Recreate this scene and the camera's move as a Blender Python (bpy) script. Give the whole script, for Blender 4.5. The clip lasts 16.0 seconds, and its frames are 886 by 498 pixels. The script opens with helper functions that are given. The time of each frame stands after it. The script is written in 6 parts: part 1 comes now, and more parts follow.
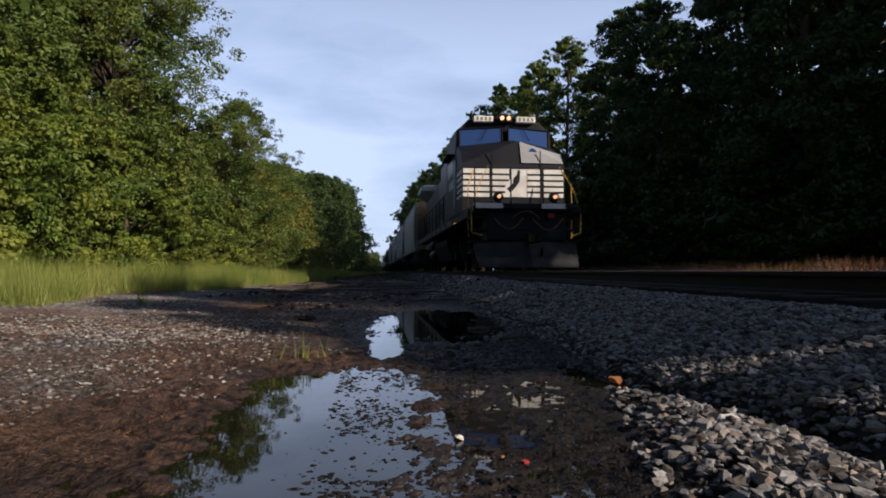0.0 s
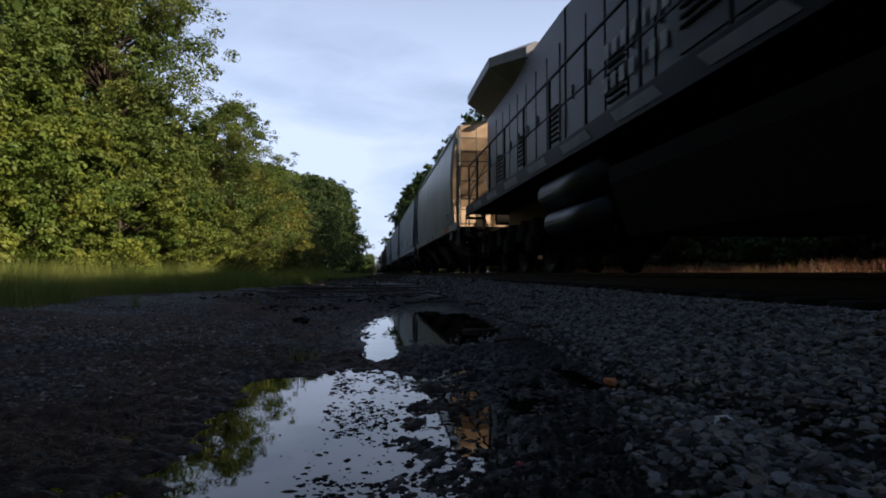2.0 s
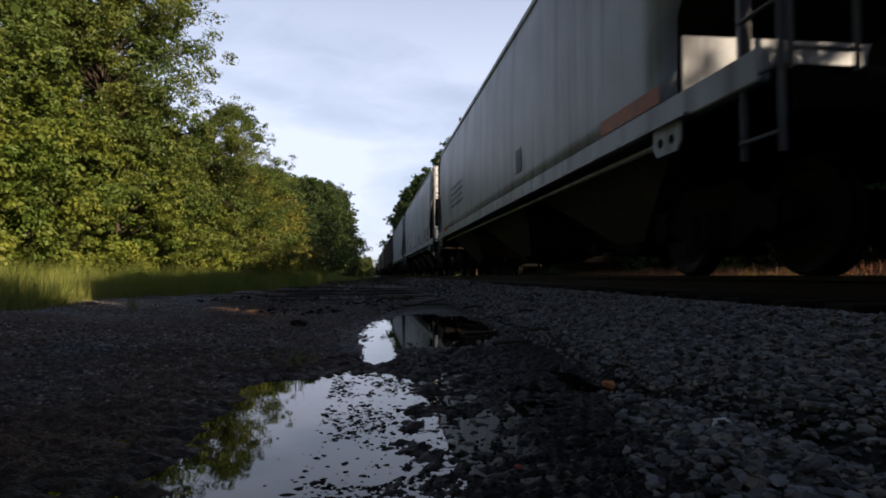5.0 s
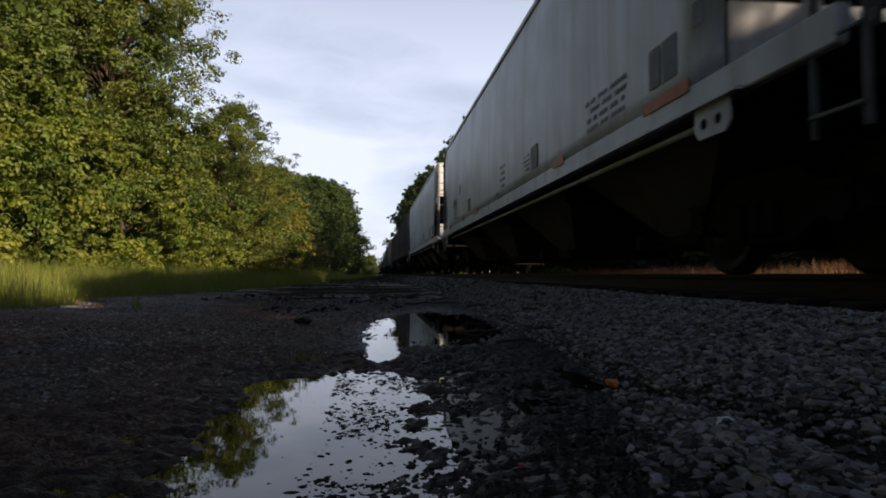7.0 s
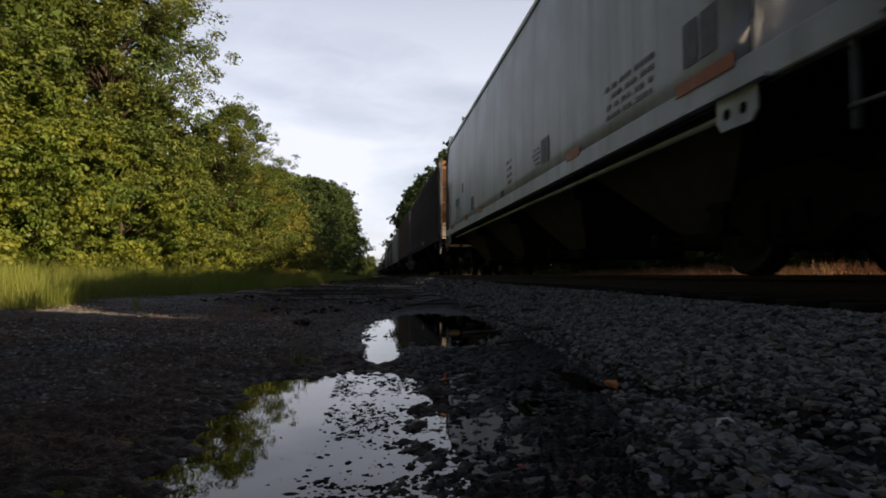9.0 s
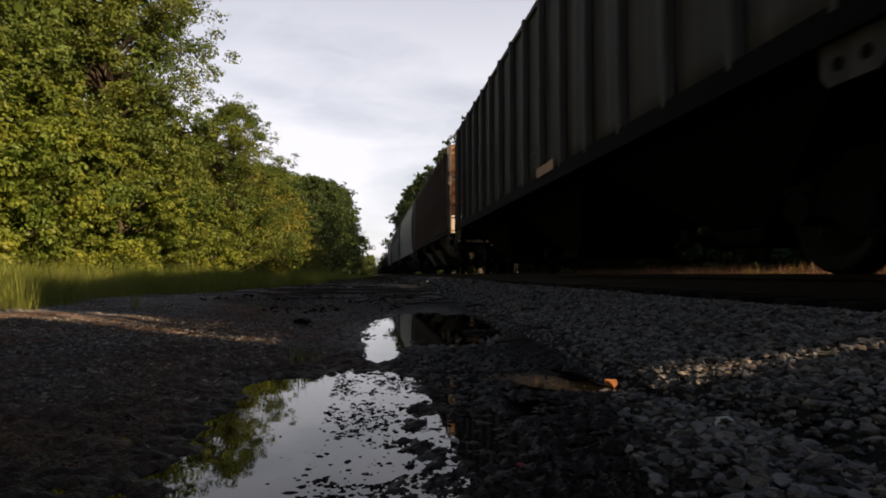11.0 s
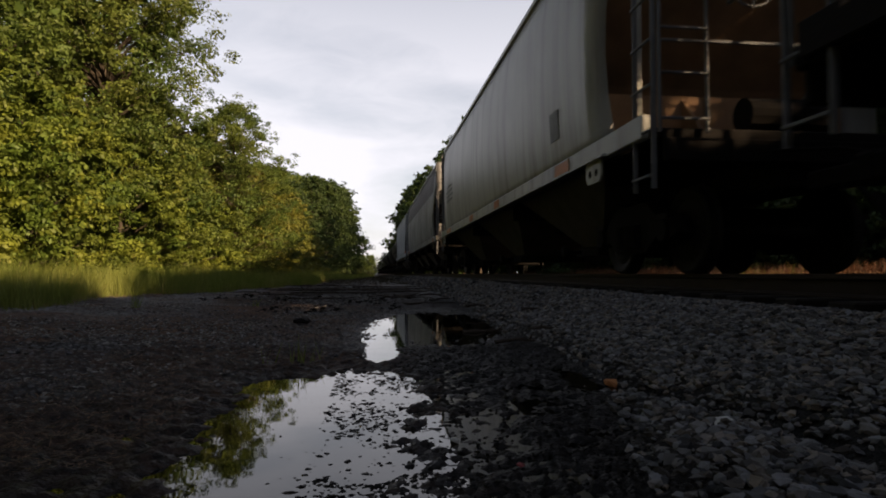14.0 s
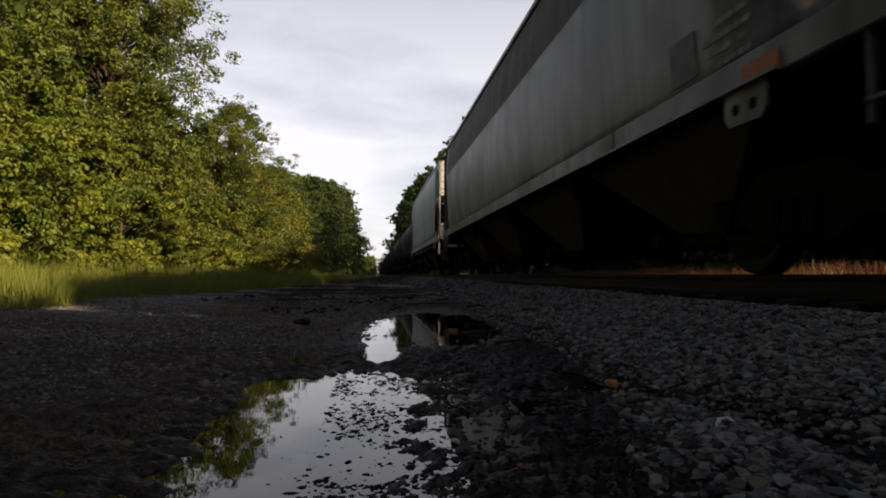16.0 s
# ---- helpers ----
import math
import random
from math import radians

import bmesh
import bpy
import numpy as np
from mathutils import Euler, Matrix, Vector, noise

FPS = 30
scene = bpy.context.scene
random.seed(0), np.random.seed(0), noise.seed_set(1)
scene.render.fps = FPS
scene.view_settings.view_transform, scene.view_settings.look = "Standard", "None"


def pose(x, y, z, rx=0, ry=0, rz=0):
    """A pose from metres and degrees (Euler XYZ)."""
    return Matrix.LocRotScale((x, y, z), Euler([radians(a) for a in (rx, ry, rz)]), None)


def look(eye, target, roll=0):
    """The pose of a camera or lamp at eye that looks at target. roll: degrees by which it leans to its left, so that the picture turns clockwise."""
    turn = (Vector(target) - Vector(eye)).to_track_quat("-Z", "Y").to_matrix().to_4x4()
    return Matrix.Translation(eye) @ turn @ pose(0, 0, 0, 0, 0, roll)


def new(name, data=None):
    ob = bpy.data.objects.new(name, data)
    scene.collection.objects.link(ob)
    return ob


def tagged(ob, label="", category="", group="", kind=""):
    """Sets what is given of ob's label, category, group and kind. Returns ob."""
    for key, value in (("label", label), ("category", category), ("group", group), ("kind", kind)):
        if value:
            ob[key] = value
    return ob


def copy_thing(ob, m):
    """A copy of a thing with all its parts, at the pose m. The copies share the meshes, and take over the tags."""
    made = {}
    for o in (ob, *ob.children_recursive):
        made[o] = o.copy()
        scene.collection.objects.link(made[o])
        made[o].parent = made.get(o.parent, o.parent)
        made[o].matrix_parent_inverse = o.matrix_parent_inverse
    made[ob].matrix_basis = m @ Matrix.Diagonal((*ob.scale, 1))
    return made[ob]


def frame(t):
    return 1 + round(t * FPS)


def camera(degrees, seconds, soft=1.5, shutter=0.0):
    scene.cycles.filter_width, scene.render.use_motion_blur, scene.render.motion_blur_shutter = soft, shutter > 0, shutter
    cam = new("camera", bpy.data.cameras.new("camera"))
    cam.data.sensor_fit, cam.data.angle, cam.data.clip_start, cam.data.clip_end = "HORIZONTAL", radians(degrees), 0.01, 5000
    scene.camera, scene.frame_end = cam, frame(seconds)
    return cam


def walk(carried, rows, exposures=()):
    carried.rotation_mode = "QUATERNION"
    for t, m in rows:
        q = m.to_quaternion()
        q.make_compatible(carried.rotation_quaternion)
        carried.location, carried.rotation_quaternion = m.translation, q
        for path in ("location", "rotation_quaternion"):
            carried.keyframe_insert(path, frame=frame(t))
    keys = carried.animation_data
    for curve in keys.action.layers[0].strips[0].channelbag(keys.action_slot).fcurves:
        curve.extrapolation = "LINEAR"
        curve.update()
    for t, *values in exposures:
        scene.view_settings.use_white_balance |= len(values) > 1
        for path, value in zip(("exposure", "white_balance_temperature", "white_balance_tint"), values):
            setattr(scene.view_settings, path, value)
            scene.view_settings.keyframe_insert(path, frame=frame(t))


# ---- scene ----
# Puddle level is z = 0. The track runs along +y; rail tops are level with the lens.
EYE = (0.0, 0.0, 0.5)
TRACK_X = 4.13
RAIL_Z = 0.50
SPEED = 10.8
DEPTH = 0.90    # the land and all that stands on it is laid out in steps of this many metres along y

cam = camera(70.2, 16.0, soft=1.85, shutter=0.15)
# seconds, yaw to the right and tilt up in degrees: a tripod shaken a little by the train
SHAKE = [(0.0, 6.17, 2.00), (0.5, 6.32, 2.08), (1.0, 6.30, 2.00), (1.5, 6.48, 1.94), (2.0, 6.63, 2.16), (2.5, 6.73, 2.36),
         (3.0, 6.63, 2.36), (3.5, 6.58, 2.33), (4.0, 6.87, 2.49), (6.5, 6.55, 2.26), (7.0, 6.48, 2.26), (7.5, 6.68, 2.26),
         (8.0, 6.83, 2.41), (8.5, 6.63, 2.36), (9.0, 6.53, 2.36), (11.5, 6.58, 2.26), (12.0, 6.55, 2.31), (12.5, 6.48, 2.26),
         (13.0, 6.68, 2.26), (13.5, 6.63, 2.28), (14.0, 6.58, 2.26), (14.5, 6.68, 2.26), (15.0, 6.89, 2.41), (15.5, 6.68, 2.41),
         (16.0, 6.53, 2.31)]


def aim(yaw, tilt):
    a, b = radians(yaw), radians(tilt)
    return look(EYE, (EYE[0] + math.sin(a) * math.cos(b), EYE[1] + math.cos(a) * math.cos(b), EYE[2] + math.sin(b)))


walk(cam, [(t, aim(yaw, tilt)) for t, yaw, tilt in SHAKE],
     exposures=[(0.0, 0.77, 5850, 13), (1.5, 0.85, 5950, 13), (2.1, 0.95, 6050, 13), (2.6, 0.99, 6130, 14), (4.0, 1.03, 6420, 15), (7.0, 1.05, 6880, 15), (9.0, 1.07, 7380, 15), (11.5, 1.11, 7980, 16), (16.0, 1.11, 7980, 16)])

# ---- light: a low warm sun behind the camera and across the track, and an open sky with thin cloud ----
SUN_ELEV, SUN_TO = radians(26), Vector((0.785, -0.62, 0)).normalized()
sun_dir = Vector((SUN_TO.x * math.cos(SUN_ELEV), SUN_TO.y * math.cos(SUN_ELEV), math.sin(SUN_ELEV)))
sun = new("sun", bpy.data.lights.new("sun", "SUN"))
sun.data.energy, sun.data.angle, sun.data.color = 5.0, radians(0.6), (1.0, 0.82, 0.60)
sun.matrix_world = look((20, -20, 20), Vector((20, -20, 20)) - sun_dir)

world = bpy.data.worlds.new("sky")
scene.world = world
world.use_nodes = True
wn, wl = world.node_tree.nodes, world.node_tree.links
sky = wn.new("ShaderNodeTexSky")
sky.sky_type, sky.sun_disc = "NISHITA", False
sky.sun_elevation, sky.sun_rotation = SUN_ELEV, math.atan2(SUN_TO.x, SUN_TO.y)
sky.air_density, sky.dust_density, sky.ozone_density = 1.0, 0.7, 1.4
coord = wn.new("ShaderNodeTexCoord")
sep = wn.new("ShaderNodeSeparateXYZ")
wl.new(coord.outputs["Generated"], sep.inputs[0])
# thin cloud lies on a flat layer overhead: direction divided by its height
up = wn.new("ShaderNodeMath"); up.operation = "ADD"; up.inputs[1].default_value = 0.24
wl.new(sep.outputs["Z"], up.inputs[0])
layer = wn.new("ShaderNodeVectorMath"); layer.operation = "DIVIDE"
comb = wn.new("ShaderNodeCombineXYZ")
for i in range(3):
    wl.new(up.outputs[0], comb.inputs[i])
wl.new(coord.outputs["Generated"], layer.inputs[0]); wl.new(comb.outputs[0], layer.inputs[1])
stretch = wn.new("ShaderNodeMapping"); stretch.inputs["Scale"].default_value = (0.8, 1.0, 1.0)
stretch.inputs["Rotation"].default_value = (0, 0, radians(12))
wl.new(layer.outputs[0], stretch.inputs["Vector"])
cloud = wn.new("ShaderNodeTexNoise")
cloud.inputs["Scale"].default_value, cloud.inputs["Detail"].default_value, cloud.inputs["Roughness"].default_value = 1.15, 5, 0.48
cloud.inputs["Distortion"].default_value = 0.35
wl.new(stretch.outputs[0], cloud.inputs["Vector"])
# small cloudlets and fibres within the banks
mottle = wn.new("ShaderNodeTexNoise")
mottle.inputs["Scale"].default_value, mottle.inputs["Detail"].default_value, mottle.inputs["Roughness"].default_value = 5.5, 6, 0.6
mottle.inputs["Distortion"].default_value = 0.6
wl.new(stretch.outputs[0], mottle.inputs["Vector"])
mingle = wn.new("ShaderNodeMixRGB"); mingle.inputs["Fac"].default_value = 0.20
wl.new(cloud.outputs["Fac"], mingle.inputs["Color1"]); wl.new(mottle.outputs["Fac"], mingle.inputs["Color2"])
cover = wn.new("ShaderNodeMapRange"); cover.inputs["From Min"].default_value, cover.inputs["From Max"].default_value = 0.36, 0.60
cover.inputs["To Min"].default_value, cover.inputs["To Max"].default_value = 0.42, 1.0
wl.new(mingle.outputs[0], cover.inputs["Value"])
blend = wn.new("ShaderNodeMixRGB"); blend.inputs["Color2"].default_value = (8.05, 9.15, 11.35, 1)
# the layer is seen edge-on and so thicker towards the horizon
slant = wn.new("ShaderNodeMapRange"); slant.inputs["From Min"].default_value, slant.inputs["From Max"].default_value = 0.22, 0.64
slant.inputs["To Min"].default_value, slant.inputs["To Max"].default_value = 0.94, 0.07
wl.new(sep.outputs["Z"], slant.inputs["Value"])
thick = wn.new("ShaderNodeMath"); thick.operation = "MULTIPLY"
wl.new(cover.outputs[0], thick.inputs[0]); wl.new(slant.outputs[0], thick.inputs[1])
wl.new(thick.outputs[0], blend.inputs["Fac"]); wl.new(sky.outputs[0], blend.inputs["Color1"])
background = wn["Background"]
background.inputs["Strength"].default_value = 0.052
wl.new(blend.outputs[0], background.inputs["Color"])


# ---- materials ----
def material(name, base, rough=0.8, metal=0.0, vary=0.25, scale=4.0, fine=60.0, bump=0.3, second=None, second_amount=0.5,
             spec=0.22, per_object=0.0, per_island=0.0, streak=None, buff=0.0):
    """A surface with broad stains and fine grain. second: the colour of the stains; streak: colour of vertical runs."""
    m = bpy.data.materials.new(name)
    m.use_nodes = True
    n, l = m.node_tree.nodes, m.node_tree.links
    b = n["Principled BSDF"]
    b.inputs["Roughness"].default_value, b.inputs["Metallic"].default_value = rough, metal
    b.inputs["Specular IOR Level"].default_value = spec
    co = n.new("ShaderNodeTexCoord")
    big = n.new("ShaderNodeTexNoise"); big.inputs["Scale"].default_value, big.inputs["Detail"].default_value = scale, 5
    small = n.new("ShaderNodeTexNoise"); small.inputs["Scale"].default_value, small.inputs["Detail"].default_value = fine, 3
    l.new(co.outputs["Object"], big.inputs["Vector"]); l.new(co.outputs["Object"], small.inputs["Vector"])
    ramp = n.new("ShaderNodeMapRange"); ramp.inputs["From Min"].default_value, ramp.inputs["From Max"].default_value = 0.38, 0.66
    l.new(big.outputs["Fac"], ramp.inputs["Value"])
    mix = n.new("ShaderNodeMixRGB"); mix.inputs["Color1"].default_value = (*base, 1)
    other = second or tuple(c * (1 - vary) for c in base)
    mix.inputs["Color2"].default_value = (*other, 1)
    amount = n.new("ShaderNodeMath"); amount.operation = "MULTIPLY"; amount.inputs[1].default_value = second_amount if second else 1.0
    l.new(ramp.outputs[0], amount.inputs[0]); l.new(amount.outputs[0], mix.inputs["Fac"])
    last = mix
    if streak:
        mp = n.new("ShaderNodeMapping"); mp.inputs["Scale"].default_value = (3.0, 2.2, 0.12)
        l.new(co.outputs["Object"], mp.inputs["Vector"])
        sn = n.new("ShaderNodeTexNoise"); sn.inputs["Scale"].default_value, sn.inputs["Detail"].default_value = 1.6, 6
        l.new(mp.outputs[0], sn.inputs["Vector"])
        sr = n.new("ShaderNodeMapRange"); sr.inputs["From Min"].default_value, sr.inputs["From Max"].default_value = 0.48, 0.72
        sr.inputs["To Max"].default_value = 0.7
        l.new(sn.outputs["Fac"], sr.inputs["Value"])
        sm = n.new("ShaderNodeMixRGB"); sm.inputs["Color2"].default_value = (*streak, 1)
        l.new(sr.outputs[0], sm.inputs["Fac"]); l.new(last.outputs[0], sm.inputs["Color1"])
        last = sm
    grain = n.new("ShaderNodeMapRange"); grain.inputs["To Min"].default_value, grain.inputs["To Max"].default_value = 1 - vary, 1 + vary
    l.new(small.outputs["Fac"], grain.inputs["Value"])
    mul = n.new("ShaderNodeVectorMath"); mul.operation = "SCALE"
    l.new(last.outputs[0], mul.inputs[0]); l.new(grain.outputs[0], mul.inputs["Scale"])
    out = mul.outputs[0]
    if per_object or per_island:
        src = n.new("ShaderNodeObjectInfo").outputs["Random"] if per_object else n.new("ShaderNodeNewGeometry").outputs["Random Per Island"]
        amt = per_object or per_island
        pr = n.new("ShaderNodeMapRange"); pr.inputs["To Min"].default_value, pr.inputs["To Max"].default_value = 1 - amt, 1 + amt
        l.new(src, pr.inputs["Value"])
        m2 = n.new("ShaderNodeVectorMath"); m2.operation = "SCALE"
        l.new(out, m2.inputs[0]); l.new(pr.outputs[0], m2.inputs["Scale"])
        out = m2.outputs[0]
        if buff:
            wander = n.new("ShaderNodeMath"); wander.operation = "MULTIPLY"; wander.inputs[1].default_value = 7.31
            part_of = n.new("ShaderNodeMath"); part_of.operation = "FRACT"
            share = n.new("ShaderNodeMapRange"); share.inputs["From Min"].default_value, share.inputs["To Max"].default_value = 0.45, buff
            warmer = n.new("ShaderNodeMixRGB"); warmer.blend_type = "MULTIPLY"; warmer.inputs["Color2"].default_value = (1.25, 0.98, 0.72, 1)
            l.new(src, wander.inputs[0]); l.new(wander.outputs[0], part_of.inputs[0]); l.new(part_of.outputs[0], share.inputs["Value"])
            l.new(share.outputs[0], warmer.inputs["Fac"]); l.new(out, warmer.inputs["Color1"])
            out = warmer.outputs[0]
    l.new(out, b.inputs["Base Color"])
    if bump:
        bp = n.new("ShaderNodeBump"); bp.inputs["Strength"].default_value, bp.inputs["Distance"].default_value = bump, 0.01
        l.new(small.outputs["Fac"], bp.inputs["Height"]); l.new(bp.outputs[0], b.inputs["Normal"])
    return m


def leafy(name, base, warm, amount=0.35):
    """Leaves: each one a little different, some light through them."""
    m = bpy.data.materials.new(name)
    m.use_nodes = True
    n, l = m.node_tree.nodes, m.node_tree.links
    b = n["Principled BSDF"]
    b.inputs["Roughness"].default_value = 0.55
    b.inputs["Specular IOR Level"].default_value = 0.2
    geo = n.new("ShaderNodeNewGeometry")
    co = n.new("ShaderNodeTexCoord")
    noise_big = n.new("ShaderNodeTexNoise"); noise_big.inputs["Scale"].default_value = 0.7
    l.new(co.outputs["Object"], noise_big.inputs["Vector"])
    mix = n.new("ShaderNodeMixRGB"); mix.inputs["Color1"].default_value, mix.inputs["Color2"].default_value = (*base, 1), (*warm, 1)
    bough = n.new("ShaderNodeMapRange"); bough.inputs["From Min"].default_value, bough.inputs["From Max"].default_value = 0.36, 0.64
    l.new(noise_big.outputs["Fac"], bough.inputs["Value"]); l.new(bough.outputs[0], mix.inputs["Fac"])
    pr = n.new("ShaderNodeMapRange"); pr.inputs["To Min"].default_value, pr.inputs["To Max"].default_value = 0.75, 1.25
    l.new(geo.outputs["Random Per Island"], pr.inputs["Value"])
    mul = n.new("ShaderNodeVectorMath"); mul.operation = "SCALE"
    l.new(mix.outputs[0], mul.inputs[0]); l.new(pr.outputs[0], mul.inputs["Scale"])
    l.new(mul.outputs[0], b.inputs["Base Color"])
    tr = n.new("ShaderNodeBsdfTranslucent")
    l.new(mul.outputs[0], tr.inputs["Color"])
    ms = n.new("ShaderNodeMixShader"); ms.inputs["Fac"].default_value = amount
    l.new(b.outputs[0], ms.inputs[1]); l.new(tr.outputs[0], ms.inputs[2])
    l.new(ms.outputs[0], n["Material Output"].inputs["Surface"])
    return m


M_wilted = leafy("wilted_weed", (0.030, 0.026, 0.012), (0.052, 0.036, 0.016), 0.2)
M_leaf = leafy("broad_leaf", (0.072, 0.112, 0.019), (0.152, 0.172, 0.026))
M_leaf_yellow = leafy("yellowish_leaf", (0.10, 0.115, 0.02), (0.15, 0.14, 0.026))
M_leaf_mid = leafy("mid_green_leaf", (0.052, 0.086, 0.018), (0.100, 0.126, 0.024))
M_leaf_deep = leafy("deep_green_leaf", (0.052, 0.088, 0.020), (0.116, 0.136, 0.026))
# the next two are darker greens with the shade of the woods put in
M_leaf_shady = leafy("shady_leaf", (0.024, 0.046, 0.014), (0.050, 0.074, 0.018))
M_leaf_shade_dark = leafy("shade_dark_leaf", (0.017, 0.034, 0.009), (0.034, 0.056, 0.012))
M_grass = leafy("green_grass", (0.115, 0.160, 0.026), (0.20, 0.215, 0.055))
M_dry = leafy("dry_grass", (0.115, 0.048, 0.023), (0.078, 0.042, 0.020), 0.2)
M_straw = leafy("dry_straw", (0.20, 0.098, 0.058), (0.25, 0.15, 0.085), 0.2)
M_bark = material("bark", (0.062, 0.047, 0.034), 0.9, vary=0.4, scale=3, fine=40, bump=0.6)
M_stone = material("ballast_stone", (0.125, 0.121, 0.121), 0.9, vary=0.22, scale=9, fine=90, bump=0.35, spec=0.12, per_object=0.75, buff=0.7)
M_stone_joined = material("ballast_gravel", (0.125, 0.121, 0.121), 0.9, vary=0.22, scale=9, fine=90, bump=0.35, spec=0.12, per_island=0.75, buff=0.7)
M_rail = material("rail_steel", (0.035, 0.024, 0.018), 0.7, 0.3, scale=6, fine=80)
M_rail_head = material("polished_rail_head", (0.45, 0.44, 0.43), 0.25, 1.0, vary=0.1)
M_tie = material("creosoted_timber", (0.022, 0.017, 0.014), 0.9, vary=0.35, scale=3, fine=50, bump=0.6)


# ---- helpers for building ----
def part(name, bm, mat, parent=None, label="", smooth=False):
    me = bpy.data.meshes.new(name)
    bm.to_mesh(me)
    bm.free()
    if smooth:
        me.polygons.foreach_set("use_smooth", [True] * len(me.polygons))
    me.materials.append(mat)
    ob = new(name, me)
    if parent is not None:
        ob.parent = parent
    if label:
        tagged(ob, label)
    return ob


def mesh_object(name, verts, faces, mat, parent=None, smooth=False):
    me = bpy.data.meshes.new(name)
    me.from_pydata([tuple(v) for v in verts], [], [tuple(f) for f in faces])
    if smooth:
        me.polygons.foreach_set("use_smooth", [True] * len(me.polygons))
    me.materials.append(mat)
    me.update()
    ob = new(name, me)
    ob.parent = parent
    return ob


def quads_object(name, corners, mat, parent=None):
    """Many loose quads from an array of shape (n, 4, 3)."""
    n = len(corners)
    me = bpy.data.meshes.new(name)
    me.vertices.add(4 * n)
    me.vertices.foreach_set("co", np.ascontiguousarray(corners, dtype=np.float32).ravel())
    me.loops.add(4 * n)
    me.loops.foreach_set("vertex_index", np.arange(4 * n, dtype=np.int32))
    me.polygons.add(n)
    me.polygons.foreach_set("loop_start", np.arange(0, 4 * n, 4, dtype=np.int32))
    me.update(calc_edges=True)
    me.materials.append(mat)
    ob = new(name, me)
    ob.parent = parent
    return ob


def box(bm, cx, cy, cz, sx, sy, sz, m=None, bevel=0.0):
    """A box in bm by centre and size, its edges eased."""
    made = bmesh.ops.create_cube(bm, size=1.0)["verts"]
    for v in made:
        v.co = Vector((cx + v.co.x * sx, cy + v.co.y * sy, cz + v.co.z * sz))
        if m is not None:
            v.co = m @ v.co
    if bevel:
        edges = list({e for v in made for e in v.link_edges})
        bmesh.ops.bevel(bm, geom=edges, offset=bevel, segments=1, affect="EDGES")
    return made


def rod(bm, a, b, r=0.015, sides=6):
    """A round bar from a to b."""
    a, b = Vector(a), Vector(b)
    turn = (b - a).to_track_quat("Z", "Y").to_matrix().to_4x4()
    m = Matrix.Translation((a + b) / 2) @ turn
    bmesh.ops.create_cone(bm, cap_ends=True, segments=sides, radius1=r, radius2=r, depth=(b - a).length, matrix=m)


def bars(bm, points, r=0.015, sides=6):
    for a, b in zip(points, points[1:]):
        rod(bm, a, b, r, sides)


def slab(bm, outline, y0, y1):
    """A prism: outline of (x, z) drawn along y."""
    a = [bm.verts.new((x, y0, z)) for x, z in outline]
    b = [bm.verts.new((x, y1, z)) for x, z in outline]
    n = len(outline)
    for i in range(n):
        bm.faces.new((a[i], a[(i + 1) % n], b[(i + 1) % n], b[i]))
    bm.faces.new(a[::-1]); bm.faces.new(b)
    bmesh.ops.recalc_face_normals(bm, faces=bm.faces)


def plate(bm, outline, x0, x1):
    """A prism: outline of (y, z) drawn along x."""
    a = [bm.verts.new((x0, y, z)) for y, z in outline]
    b = [bm.verts.new((x1, y, z)) for y, z in outline]
    n = len(outline)
    for i in range(n):
        bm.faces.new((a[i], a[(i + 1) % n], b[(i + 1) % n], b[i]))
    bm.faces.new(a[::-1]); bm.faces.new(b)
    bmesh.ops.recalc_face_normals(bm, faces=bm.faces)


def smooth01(t):
    t = np.clip(t, 0, 1)
    return t * t * (3 - 2 * t)


# value noise on arrays, for the land
_rng = np.random.default_rng(7)
_lattice = _rng.random((256, 256))


def vnoise(x, y):
    xi, yi = np.floor(x).astype(int), np.floor(y).astype(int)
    fx, fy = smooth01(x - xi), smooth01(y - yi)
    g = lambda a, b: _lattice[a % 256, b % 256]
    top = g(xi, yi) * (1 - fx) + g(xi + 1, yi) * fx
    low = g(xi, yi + 1) * (1 - fx) + g(xi + 1, yi + 1) * fx
    return top * (1 - fy) + low * fy


def fbm(x, y, octaves=4):
    total, amp = 0.0, 0.5
    for i in range(octaves):
        total = total + amp * (vnoise(x * 2 ** i + 17.3 * i, y * 2 ** i + 9.1 * i) - 0.5)
        amp *= 0.5
    return total


# ---- the land ----
def pool(x, y, cx, cy, rx, ry, lean=0.0):
    """1 in the middle of an oval hollow, 0 at its rim, below 0 outside. lean shifts x with y."""
    return 1 - ((x - cx - lean * (y - cy)) / rx) ** 2 - ((y - cy) / ry) ** 2


def hollow(x, y):
    y = y / DEPTH
    near = np.maximum.reduce([pool(x, y, -0.18, 2.45, 0.34, 1.25, 0.02), pool(x, y, -0.20, 1.3, 0.15, 1.5, -0.12),
                              pool(x, y, -0.16, 3.18, 0.40, 0.40), pool(x, y, 0.0, 2.95, 0.22, 0.68, 0.05)])
    far = np.maximum.reduce([pool(x, y, 0.085, 4.75, 0.12, 0.78, 0.04), pool(x, y, 0.41, 6.9, 0.42, 2.2, 0.10),
                             pool(x, y, 0.75, 6.6, 0.42, 1.7, 0.12)])
    film = pool(x, y, 0.50, 2.55, 0.32, 0.80, 0.10) * 0.12
    shore = pool(x, y, -0.50, 1.75, 0.34, 1.25, -0.10) * 0.15 - 0.45
    return np.maximum.reduce([near, far, film, shore])


